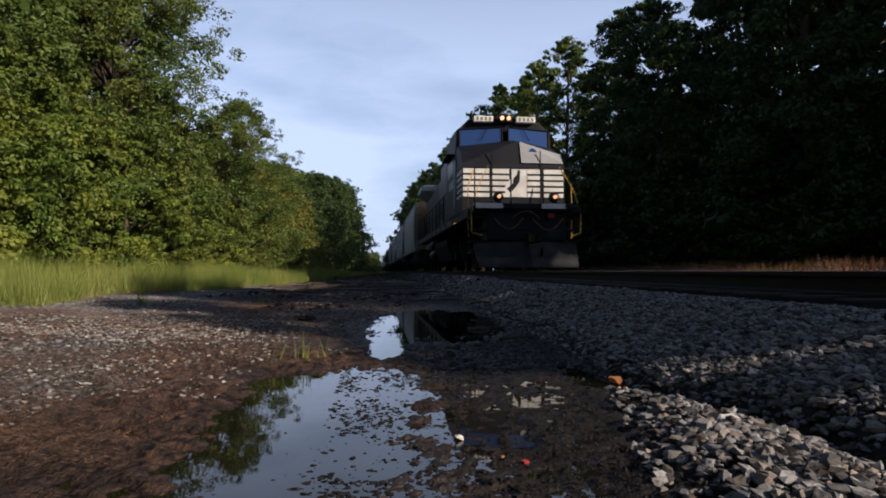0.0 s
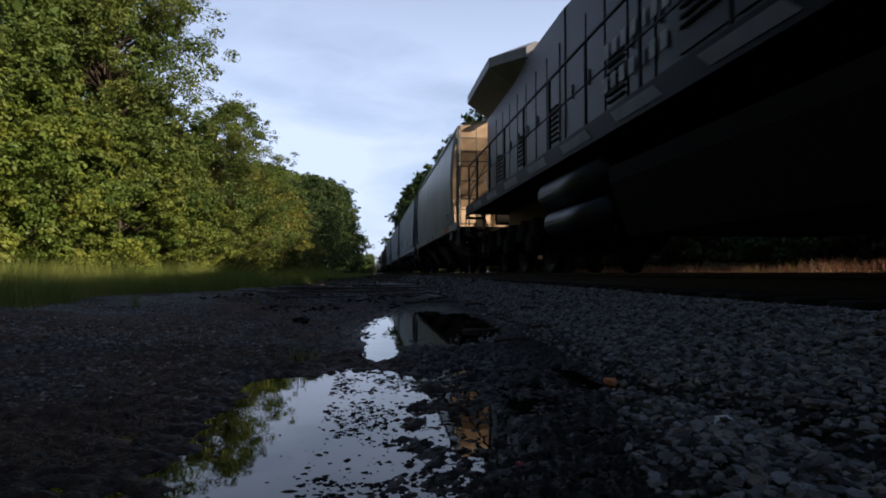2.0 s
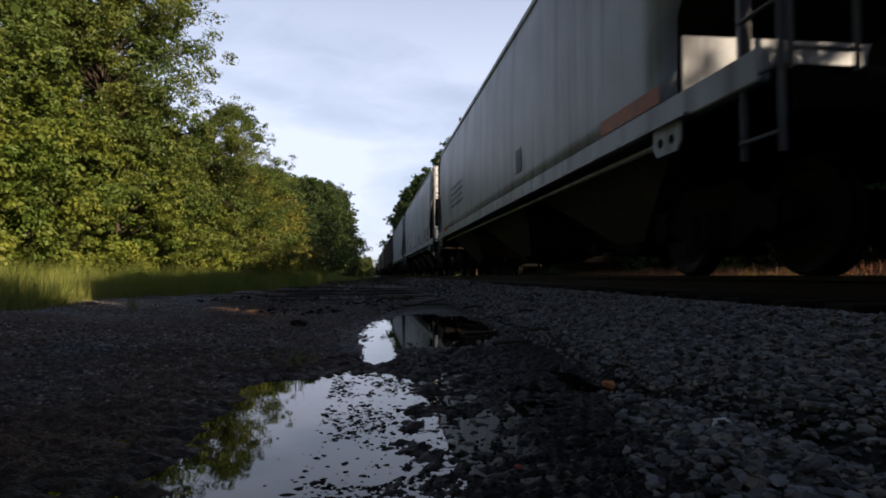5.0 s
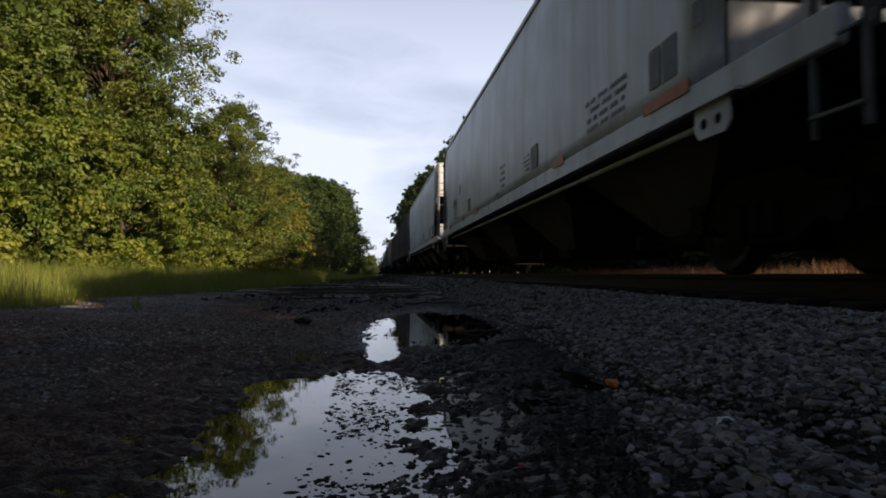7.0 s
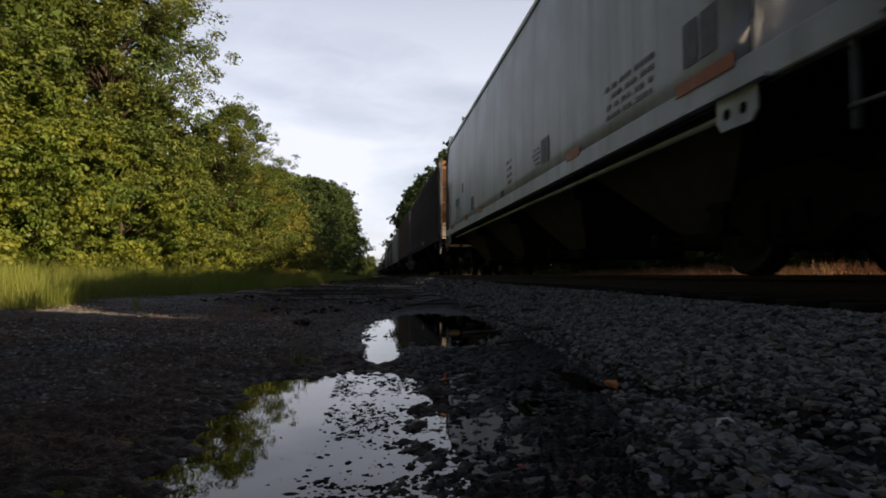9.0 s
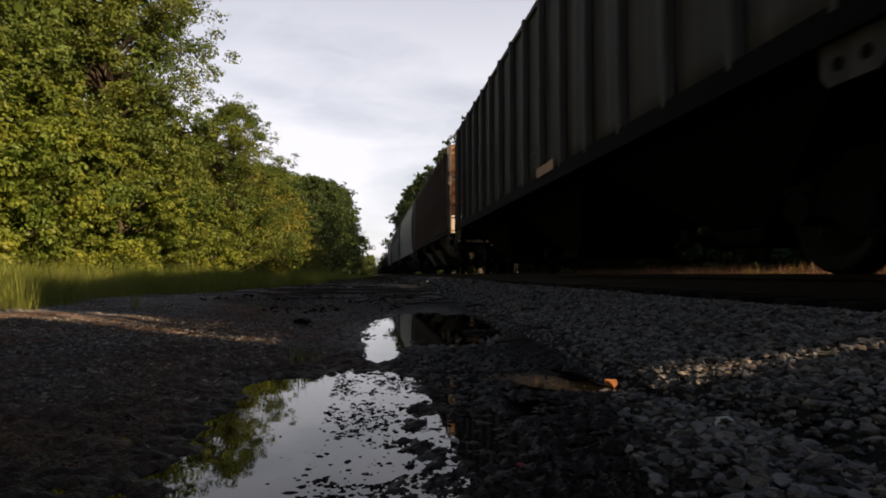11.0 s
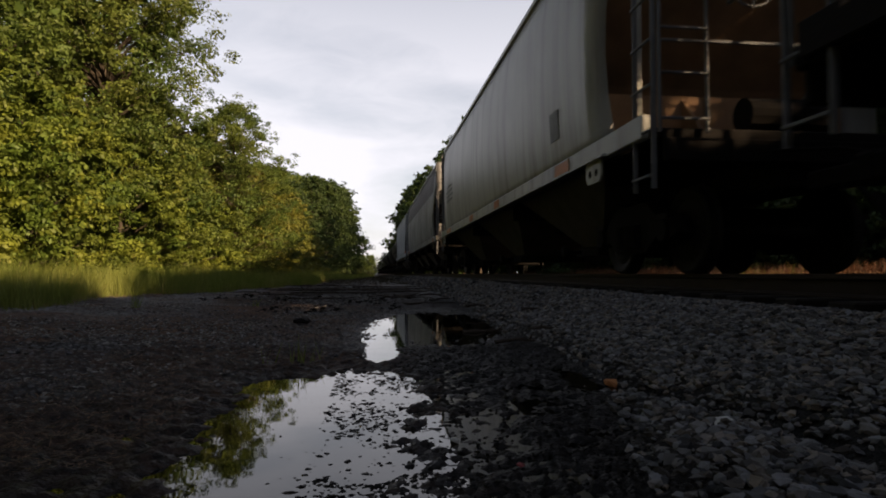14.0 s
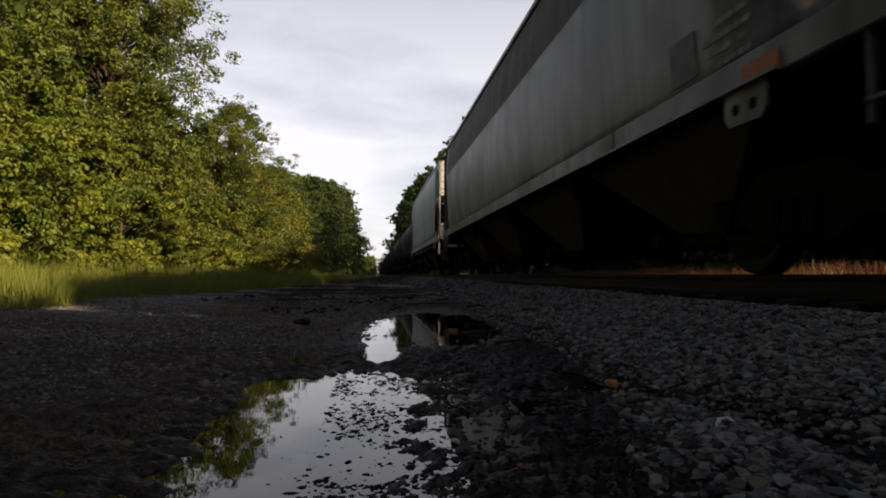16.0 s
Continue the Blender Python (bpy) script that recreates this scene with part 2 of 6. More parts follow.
def toe(y):
    y = np.asarray(y, float) / DEPTH
    return np.minimum(0.30 + 0.23 * y, 0.95 + 0.035 * np.clip(y, 0, 20)) + 0.25 * fbm(y * 0.8 + 4, y * 0 + 2.5, 3)


def rut(x, y):
    """1 along the bottom of the wheel rut pressed into the foot of the ballast."""
    return np.exp(-((x - 1.24 + 0.16 * np.clip(y - 1.6, 0, 3) - 0.10 * fbm(y * 0.9 + 2, y * 0 + 6.5, 3)) / 0.095) ** 2) * smooth01((3.5 - y) / 1.3)


def land(x, y, fine=True):
    x, y = np.asarray(x, float), np.asarray(y, float)
    z = 0.035 + 0.10 * smooth01((-x - 0.5) / 3.0) + 0.10 * smooth01((-x - 3.0) / 3.0) + 0.5 * smooth01((-x - 8) / 10)
    z = z + 0.10 * fbm(x * 0.6, y / DEPTH * 0.45, 3) * smooth01((np.abs(x + 0.2) - 0.3) / 1.5)
    h = np.clip(hollow(x, y), -1.6, 1.0)
    z = z - 0.044 * smooth01((h + 1.6) / 2.2) - 0.012 * smooth01(h)
    if fine:
        near = smooth01((26 - y) / 14)
        ridged = smooth01((y - 8) / 4) * smooth01((34 - y) / 8) * smooth01((x + 3.2) / 1.0) * smooth01((1.6 - x) / 0.5)
        z = z + 0.16 * ridged * np.abs(fbm(x * 2.6 + 0.8 * y, y * 1.3 - 0.6 * x, 4)) - 0.02 * ridged
        u, v = 0.82 * x + 0.57 * y, 0.82 * y - 0.57 * x
        z = z + near * (0.034 * fbm(u * 7, v * 6, 4) + 0.050 * fbm(v * 33, u * 29, 4))
    foot = np.maximum(toe(y), 1.02)
    z = z + 0.045 * smooth01((x - toe(y)) / 0.22)
    bed = smooth01((x - foot) / (2.25 - foot))
    z = np.where(x > foot, z * (1 - bed) + 0.305 * bed, z) - 0.095 * rut(x, y)
    z = np.where(x > 2.25, 0.305 - 0.07 * smooth01((x - 2.3) / 0.4) * (x < 5.2), z)
    z = np.where(x > 5.2, 0.235 + 0.11 * smooth01((x - 5.5) / 0.4), z)
    z = np.where(x > 6.0, 0.345 - 0.12 * smooth01((x - 6.0) / 0.9), z)
    z = np.where(x > 6.9, 0.225 + 0.32 * smooth01((x - 7.6) / 3.2) + 0.22 * fbm(x * 0.5, y * 0.4, 4) * smooth01((x - 7.2) / 2), z)
    return z


def steps(edges):
    out = []
    for (a, d), (b, _) in zip(edges, edges[1:]):
        out += list(np.arange(a, b - d * 0.5, d))
    return np.array(out + [edges[-1][0]])


def build_land():
    xs = steps([(-1500, 300), (-300, 60), (-60, 8), (-12, 0.5), (-4.5, 0.08), (-1.6, 0.015), (1.25, 0.03), (2.9, 0.35), (5.4, 0.12),
                (11, 1.5), (20, 8), (60, 60), (300, 300), (1500, 1)])
    ys = steps([(-1500, 300), (-300, 60), (-60, 8), (-4, 0.5), (0.9, 0.016), (4.2, 0.035), (10, 0.07), (18, 0.22), (30, 0.5), (40, 4), (100, 20), (300, 200), (3000, 1)])
    X, Y = np.meshgrid(xs, ys)
    Z = land(X, Y)
    ny, nx = X.shape
    verts = np.stack([X.ravel(), Y.ravel(), Z.ravel()], 1)
    idx = np.arange(nx * ny).reshape(ny, nx)
    faces = np.stack([idx[:-1, :-1].ravel(), idx[:-1, 1:].ravel(), idx[1:, 1:].ravel(), idx[1:, :-1].ravel()], 1)
    me = bpy.data.meshes.new("ground")
    me.vertices.add(len(verts)); me.vertices.foreach_set("co", verts.astype(np.float32).ravel())
    me.loops.add(faces.size); me.loops.foreach_set("vertex_index", faces.astype(np.int32).ravel())
    me.polygons.add(len(faces)); me.polygons.foreach_set("loop_start", np.arange(0, faces.size, 4, dtype=np.int32))
    me.polygons.foreach_set("use_smooth", np.ones(len(faces), dtype=bool))
    me.update(calc_edges=True)
    ob = new("ground", me)
    me.materials.append(ground_material())
    tagged(ob, "bare brown dirt and crushed grey gravel, wet in the hollows", "ground", kind="structure")
    return ob


def ground_material():
    m = bpy.data.materials.new("dirt_and_gravel")
    m.use_nodes = True
    n, l = m.node_tree.nodes, m.node_tree.links
    b = n["Principled BSDF"]
    b.inputs["Specular IOR Level"].default_value = 0.10
    geo = n.new("ShaderNodeNewGeometry")
    sepn = n.new("ShaderNodeSeparateXYZ"); l.new(geo.outputs["Position"], sepn.inputs[0])

    def tex(scale, detail=5):
        t = n.new("ShaderNodeTexNoise"); t.inputs["Scale"].default_value, t.inputs["Detail"].default_value = scale, detail
        l.new(geo.outputs["Position"], t.inputs["Vector"])
        return t.outputs["Fac"]

    def remap(sock, a, c, lo=0.0, hi=1.0):
        r = n.new("ShaderNodeMapRange")
        for key, val in (("From Min", a), ("From Max", c), ("To Min", lo), ("To Max", hi)):
            r.inputs[key].default_value = val
        l.new(sock, r.inputs["Value"])
        return r.outputs[0]

    def mixed(fac, c1, c2):
        x = n.new("ShaderNodeMixRGB")
        l.new(fac, x.inputs["Fac"])
        for i, c in ((1, c1), (2, c2)):
            if isinstance(c, tuple):
                x.inputs[i].default_value = (*c, 1)
            else:
                l.new(c, x.inputs[i])
        return x.outputs[0]

    dirt = mixed(remap(tex(1.6), 0.35, 0.65), (0.165, 0.093, 0.060), (0.082, 0.053, 0.040))
    dirt = mixed(remap(tex(26, 4), 0.42, 0.62), dirt, (0.038, 0.027, 0.022))
    vor = n.new("ShaderNodeTexVoronoi"); vor.inputs["Scale"].default_value = 38
    l.new(geo.outputs["Position"], vor.inputs["Vector"])
    grit = mixed(remap(vor.outputs["Distance"], 0.25, 0.6), (0.135, 0.132, 0.132), (0.038, 0.034, 0.031))
    gravel_mask = remap(tex(0.9), 0.49, 0.66)
    col = mixed(gravel_mask, dirt, grit)
    strip = n.new("ShaderNodeMath"); strip.operation = "MULTIPLY"
    l.new(remap(sepn.outputs["Y"], 5.2, 6.4), strip.inputs[0]); l.new(remap(sepn.outputs["X"], -1.3, -2.4), strip.inputs[1])
    strewn = n.new("ShaderNodeMath"); strewn.operation = "MULTIPLY"
    l.new(strip.outputs[0], strewn.inputs[0]); l.new(remap(tex(1.3), 0.36, 0.56), strewn.inputs[1])
    col = mixed(strewn.outputs[0], col, mixed(remap(tex(30, 4), 0.42, 0.60), (0.20, 0.19, 0.185), (0.075, 0.066, 0.060)))
    far_green = remap(sepn.outputs["X"], -4.3, -5.5)
    col = mixed(far_green, col, (0.09, 0.085, 0.035))
    # churned wet mud where the wheel tracks run on, darkened further for shade there
    along = n.new("ShaderNodeMath"); along.operation = "MULTIPLY"
    l.new(remap(sepn.outputs["Y"], 7.5, 10.5), along.inputs[0]); l.new(remap(sepn.outputs["X"], -2.6, -1.4), along.inputs[1])
    patchy = n.new("ShaderNodeMath"); patchy.operation = "MULTIPLY"
    l.new(along.outputs[0], patchy.inputs[0]); l.new(remap(tex(2.2), 0.30, 0.50, 0.55, 1.0), patchy.inputs[1])
    col = mixed(patchy.outputs[0], col, (0.018, 0.014, 0.012))
    mud = remap(sepn.outputs["X"], 0.15, 0.40)
    col = mixed(mud, col, (0.030, 0.024, 0.020))
    # shade in the gaps between ballast stones is put into the ground colour
    bed = remap(sepn.outputs["X"], 1.0, 1.35)
    col = mixed(bed, col, (0.026, 0.025, 0.024))
    right = remap(sepn.outputs["X"], 7.0, 8.0)
    col = mixed(right, col, (0.21, 0.11, 0.058))
    # oily track bed, its colour also carrying the shade beside rails and ties
    oily = n.new("ShaderNodeMath"); oily.operation = "MULTIPLY"
    l.new(remap(sepn.outputs["X"], 2.45, 2.75), oily.inputs[0]); l.new(remap(sepn.outputs["X"], 5.9, 5.6), oily.inputs[1])
    col = mixed(oily.outputs[0], col, (0.018, 0.015, 0.013))
    wet = remap(sepn.outputs["Z"], 0.070, 0.012)
    dark = n.new("ShaderNodeVectorMath"); dark.operation = "SCALE"
    l.new(col, dark.inputs[0]); l.new(remap(wet, 0, 1, 1.0, 0.34), dark.inputs["Scale"])
    l.new(dark.outputs[0], b.inputs["Base Color"])
    l.new(remap(wet, 0, 1, 0.9, 0.5), b.inputs["Roughness"])
    bp = n.new("ShaderNodeBump"); bp.inputs["Strength"].default_value, bp.inputs["Distance"].default_value = 0.9, 0.018
    l.new(tex(70, 4), bp.inputs["Height"]); l.new(bp.outputs[0], b.inputs["Normal"])
    return m


def build_water():
    m = bpy.data.materials.new("puddle_water")
    m.use_nodes = True
    n, l = m.node_tree.nodes, m.node_tree.links
    b = n["Principled BSDF"]
    b.inputs["Base Color"].default_value = (0.007, 0.006, 0.004, 1)
    b.inputs["Roughness"].default_value = 0.02
    b.inputs["IOR"].default_value = 1.333
    geo = n.new("ShaderNodeNewGeometry")
    t = n.new("ShaderNodeTexNoise"); t.inputs["Scale"].default_value = 5.0
    l.new(geo.outputs["Position"], t.inputs["Vector"])
    bp = n.new("ShaderNodeBump"); bp.inputs["Strength"].default_value, bp.inputs["Distance"].default_value = 0.05, 0.01
    l.new(t.outputs["Fac"], bp.inputs["Height"]); l.new(bp.outputs[0], b.inputs["Normal"])
    bm = bmesh.new()
    vs = [bm.verts.new(p) for p in ((-1.1, 0.5, 0), (1.35, 0.5, 0), (1.35, 10.5, 0), (-1.1, 10.5, 0))]
    bm.faces.new(vs)
    return tagged(part("water", bm, m), "still muddy rainwater in shallow puddles", "puddle", kind="structure")


build_land()
build_water()


# ---- the track ----
def build_track():
    for side in (-1, 1):
        prof = [(-0.07, 0), (0.07, 0), (0.07, 0.012), (0.012, 0.03), (0.010, 0.125), (0.036, 0.135), (0.036, 0.168), (0.028, 0.172),
                (-0.028, 0.172), (-0.036, 0.168), (-0.036, 0.135), (-0.010, 0.125), (-0.012, 0.03), (-0.07, 0.012)]
        bm = bmesh.new()
        slab(bm, [(TRACK_X + side * 0.755 + x, RAIL_Z - 0.172 + z) for x, z in prof], -60, 600)
        rail = tagged(part("rail", bm, M_rail), "rusty brown steel rail with a polished head", "rail", group="rails of the track")
        bm = bmesh.new()
        slab(bm, [(TRACK_X + side * 0.755 + x, RAIL_Z + z) for x, z in ((-0.026, 0.0005), (0.026, 0.0005), (0.02, 0.003), (-0.02, 0.003))], -60, 600)
        part("railhead", bm, M_rail_head, rail, "polished running surface")
    bm = bmesh.new()
    box(bm, 0, 0, 0, 2.6, 0.23, 0.18, bevel=0.012)
    first = tagged(part("railway_tie", bm, M_tie), "dark creosoted timber railway tie bedded in ballast", "railway tie", group="ties under the rails")
    first.matrix_basis = pose(TRACK_X, -6, RAIL_Z - 0.172 - 0.087)
    rng = random.Random(3)
    for i in range(1, 130):
        copy_thing(first, pose(TRACK_X + rng.uniform(-0.04, 0.04), -6 + i * 0.53, RAIL_Z - 0.172 - 0.087, 0, 0, rng.uniform(-1, 1)))


build_track()


# ---- woods ----
def leaf_quads(rng, centres, radii, per, size, flat=0.55, hang=0.0):
    """Leaves scattered through ellipsoid clumps: rhombic quads of many turns, more of them near the outside."""
    out = []
    for c, r, k in zip(centres, radii, per):
        d = rng.normal(size=(k, 3)); d /= np.linalg.norm(d, axis=1)[:, None]
        rad = rng.random(k) ** 0.38
        p = c + d * rad[:, None] * r * np.array([1, 1, flat])
        nrm = d * 0.9 + rng.normal(size=(k, 3)) * 0.38 + np.array([0, 0, 0.5])
        nrm /= np.linalg.norm(nrm, axis=1)[:, None]
        ref = rng.normal(size=(k, 3)); ref[:, 2] -= hang
        a = np.cross(nrm, ref); a /= np.linalg.norm(a, axis=1)[:, None] + 1e-9
        b = np.cross(nrm, a)
        s = size * (0.6 + 0.8 * rng.random(k))[:, None]
        out.append(np.stack([p - b * s, p + a * s * 0.55, p + b * s, p - a * s * 0.55], 1))
    return np.concatenate(out)


def limb(bm, pts, r0, r1, sides=6):
    n = len(pts)
    rings = []
    for i, p in enumerate(pts):
        d = (pts[min(i + 1, n - 1)] - pts[max(i - 1, 0)]).normalized()
        q = d.to_track_quat("Z", "Y")
        r = r0 + (r1 - r0) * i / (n - 1)
        rings.append([bm.verts.new(p + q @ Vector((r * math.cos(6.283 * k / sides), r * math.sin(6.283 * k / sides), 0))) for k in range(sides)])
    for a, b in zip(rings, rings[1:]):
        for k in range(sides):
            bm.faces.new((a[k], a[(k + 1) % sides], b[(k + 1) % sides], b[k]))
    bm.faces.new(rings[-1])


def build_tree(seed, height, radius, base, leaves, leaf, mat, label, category="tree", clumps=46, trunk_r=None, top=1.0, inner=0.35, name="tree", droop=0.0, spray=1.0, sats=3):
    """A tapered trunk with limbs, each bearing clumps of leaves; base is the height of the lowest leaves, top narrows the crown's head."""
    rng = np.random.default_rng(seed)
    root = new(name)
    trunk_r = trunk_r or 0.016 * height + 0.03
    bm = bmesh.new()
    pts, p = [], Vector((0, 0, -0.3))
    for i in range(9):
        pts.append(p.copy())
        p = p + Vector((rng.normal() * 0.03 * height / 8, rng.normal() * 0.03 * height / 8, height * 0.92 / 8))
    limb(bm, pts, trunk_r, trunk_r * 0.15, 8)
    centres, radii, per = [], [], []
    share = leaves // clumps
    for i in range(clumps):
        f = (i + rng.random()) / clumps
        z = base + (height - base) * f
        bulge = math.sin(math.pi * min(1, 0.18 + 0.82 * f) ** 0.8) ** 0.6 if f > 0 else 0.5
        reach = radius * (bulge * (1 - 0.35 * f * top)) * (inner + (1.1 - inner) * rng.random() ** 0.6)
        ang = i * 2.399 + rng.normal() * 0.5
        c = np.array([reach * math.cos(ang), reach * math.sin(ang), z - droop * reach])
        r = radius * (0.17 + 0.17 * rng.random()) * (1.0 - 0.35 * f) * spray
        centres.append(c); radii.append(r); per.append(int(share * (0.6 + 0.8 * rng.random())))
        for _ in range(sats):
            off = rng.normal(size=3); off /= np.linalg.norm(off)
            off = off * 0.8 + 0.5 * np.array([math.cos(ang), math.sin(ang), 0.1])
            centres.append(c + off * r * np.array([1.3, 1.3, 0.8]) / spray); radii.append(r * (0.30 + 0.3 * rng.random()) / spray ** 0.5); per.append(int(share * 0.66 / sats))
        if reach > radius * 0.25:
            k = max(0.08, min(0.95, (c[2] - 0.25 * reach) / height))
            a = pts[int(k * 8)].lerp(pts[min(8, int(k * 8) + 1)], k * 8 - int(k * 8))
            e = Vector(c)
            mid = a.lerp(e, 0.5) + Vector((0, 0, 0.06 * reach))
            limb(bm, [a, mid, e], trunk_r * 0.32 * (1.1 - f), 0.012, 5)
    part("trunk", bm, M_bark, root)
    crown = quads_object("crown", leaf_quads(rng, centres, np.array(radii), per, leaf), mat, root)
    tagged(root, label, category)
    return root


def ground_z(x, y):
    return float(land(np.array([x]), np.array([y]), False)[0])


def place(ob, x, y, turn=0, size=1.0, dz=0.0):
    y = y * DEPTH
    ob.matrix_basis = pose(x, y, ground_z(x, y) + dz, 0, 0, turn) @ Matrix.Scale(size, 4)
    ob.scale = (size, size, size)
    return ob


def again(ob, x, y, turn, size=1.0, dz=0.0):
    y = y * DEPTH
    c = copy_thing(ob, pose(x, y, ground_z(x, y) + dz, 0, 0, turn))
    c.scale = (size, size, size)
    return c


def build_woods():
    rng = random.Random(11)
    A = "leafy green deciduous tree at the edge of the woods"
    # the sunlit edge beside the grass verge
    t1 = place(build_tree(1, 12.5, 3.4, 0.4, 46000, 0.046, M_leaf_mid, A, clumps=150, spray=0.62, sats=6), -9.0, 15.5)
    t2 = place(build_tree(2, 14.5, 2.8, 0.5, 136000, 0.046, M_leaf_deep, "tall dark green tree with ragged spreading branches", clumps=320, spray=0.9, sats=5, inner=0.12), -7.4, 20.5)
    t3 = place(build_tree(3, 6.4, 2.15, 0.1, 52000, 0.032, M_leaf_mid, "slender open-crowned young tree beside the verge", clumps=190, top=0.25, spray=0.8, sats=6, inner=0.1), -4.9, 26.0)
    t4 = place(build_tree(4, 4.4, 2.2, 0.1, 15000, 0.055, M_leaf_yellow, "low yellowish green thicket of saplings", "thicket", clumps=60), -5.2, 31.0)
    b1 = place(build_tree(5, 4.4, 2.2, 0.05, 34000, 0.045, M_leaf, "bushy bright green sapling thicket beside the grass", "thicket", clumps=80, spray=0.66, sats=5), -7.6, 12.6)
    for x, y, a, s in ((-6.9, 15.4, 40, 0.95), (-9.8, 11.0, 100, 1.25), (-6.3, 18.6, 170, 0.85), (-5.9, 22.4, 250, 0.8), (-8.6, 13.6, 200, 1.25), (-6.6, 24.6, 300, 0.9)):
        again(b1, x, y, a, s)
    for x, y, a, s in ((-5.6, 36.5, 60, 1.1), (-6.2, 42, 130, 1.1), (-6.0, 48, 10, 1.3), (-6.4, 33.5, 200, 1.2), (-6.6, 28.5, 100, 1.3)):
        again(t4, x, y, a, s)
    edge = build_tree(6, 14, 4.2, 0.1, 6500, 0.16, M_leaf_mid, "green tree in the woods along the line", clumps=90)
    place(edge, -8.5, 49, 0, 0.55)
    for x, y, a, s in ((-12.8, 13.5, 70, 1.0), (-11.8, 18.5, 150, 1.05), (-10.9, 26, 200, 0.75), (-13.5, 23, 280, 1.1), (-9.2, 31, 120, 0.5), (-9.6, 38, 210, 0.52), (-8.6, 27, 300, 0.5), (-8.6, 44, 20, 0.5)):
        again(edge, x, y, a, s)
    for i in range(19):
        y = 55 + i * 7 + rng.uniform(-2, 2)
        if i < 2:
            again(edge, -7.9 + rng.uniform(-1.2, 0.9), y, rng.uniform(0, 360), 0.58 + (y - 55) * 0.0079 + rng.uniform(-0.05, 0.05))
        again(edge, -14 + rng.uniform(-2, 2), y + 3, rng.uniform(0, 360), 0.7 + (y - 55) * 0.008)
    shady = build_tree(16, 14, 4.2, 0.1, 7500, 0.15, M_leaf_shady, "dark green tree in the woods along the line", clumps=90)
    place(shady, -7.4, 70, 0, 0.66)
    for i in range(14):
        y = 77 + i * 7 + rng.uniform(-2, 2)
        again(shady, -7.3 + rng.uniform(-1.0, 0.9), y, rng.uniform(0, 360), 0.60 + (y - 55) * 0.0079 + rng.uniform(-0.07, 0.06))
    far = build_tree(10, 14, 4.2, 0.1, 5500, 0.17, M_leaf_shade_dark, "distant dark tree in the woods along the line", clumps=70)
    place(far, -18, 310, 0, 0.6)
    for i in range(9):
        again(far, -14 + i * 4 + rng.uniform(-1, 1), 300 + rng.uniform(-15, 25), rng.uniform(0, 360), 0.55 + rng.uniform(-0.12, 0.12))
    for i in range(16):
        again(edge, -9.5 + (i % 8) * 1.4 + rng.uniform(-0.5, 0.5), 195 + i * 5.5, rng.uniform(0, 360), 0.40 + 0.010 * i)
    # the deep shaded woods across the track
    r1 = place(build_tree(7, 17, 4.4, 0.3, 18000, 0.10, M_leaf_shade_dark, "tall dark tree in the shaded woods behind the track", clumps=90), 18.0, 24.0)
    r2 = place(build_tree(8, 15, 3.8, 0.2, 16000, 0.10, M_leaf_shade_dark, "dense dark green tree behind the track", clumps=80), 16.2, 24)
    # lighter leaf colour stands in for sun on the heads of these trees
    r3 = place(build_tree(12, 16, 3.6, 0.2, 14000, 0.11, M_leaf_mid, "tall tree behind the track, leaves lightened as sunlit", clumps=80), 17.5, 52)
    y = 29
    for i in range(7):
        again(rng.choice((r1, r2)) if i < 3 else r3, (15.4, 14.6, 14.9, 13.2)[min(i, 3)] + rng.uniform(-0.8, 0.8), y, rng.uniform(0, 360), (0.90, 0.95, 1.06, 0.97, 0.98, 1.0, 1.03)[i] + rng.uniform(-0.03, 0.03))
        y += rng.uniform(5, 6.5)
    for i in range(16):
        again(far, 12.5 - 0.1 * i + rng.uniform(-0.8, 0.8), y, rng.uniform(0, 360), 1.22 + 0.03 * i + rng.uniform(-0.1, 0.1))
        y += rng.uniform(7, 10)
    # the last six stand out of view, added to keep sun off these woods
    for gx, gy in ((24, 17), (21.5, 24.5), (19.5, 30), (20, 38), (26, 13), (27, 21), (26.5, 29), (33, 11), (34, 19), (33, 28), (20, 47), (27, 39), (20.5, 56), (25.5, 14.0), (25.5, 9.0), (30, 5.2), (30, 11.2), (35, 6.5), (39, 0.5)):
        again(far, gx + rng.uniform(-1, 1), gy + rng.uniform(-1, 1), rng.uniform(0, 360), rng.uniform(1.1, 1.35))
    shrub = place(build_tree(9, 4.6, 2.4, 0.1, 9000, 0.10, M_leaf_shade_dark, "dark overgrown shrub on the bank behind the track", "shrub", clumps=50), 15.5, 22.0)
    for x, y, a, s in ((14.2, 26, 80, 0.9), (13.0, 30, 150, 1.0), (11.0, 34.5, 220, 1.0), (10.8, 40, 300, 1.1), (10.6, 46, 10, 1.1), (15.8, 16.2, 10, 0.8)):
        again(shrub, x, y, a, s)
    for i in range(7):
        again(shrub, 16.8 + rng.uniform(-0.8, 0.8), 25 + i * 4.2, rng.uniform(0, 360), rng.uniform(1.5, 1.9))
    # an unseen stand beside the path, placed to shade the track bed
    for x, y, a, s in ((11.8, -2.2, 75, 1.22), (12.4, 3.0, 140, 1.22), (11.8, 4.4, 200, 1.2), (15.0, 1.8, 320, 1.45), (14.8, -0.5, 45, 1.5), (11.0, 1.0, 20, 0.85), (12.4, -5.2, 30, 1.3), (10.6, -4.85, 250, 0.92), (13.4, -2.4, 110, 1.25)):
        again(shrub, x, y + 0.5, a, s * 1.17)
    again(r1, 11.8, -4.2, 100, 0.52)
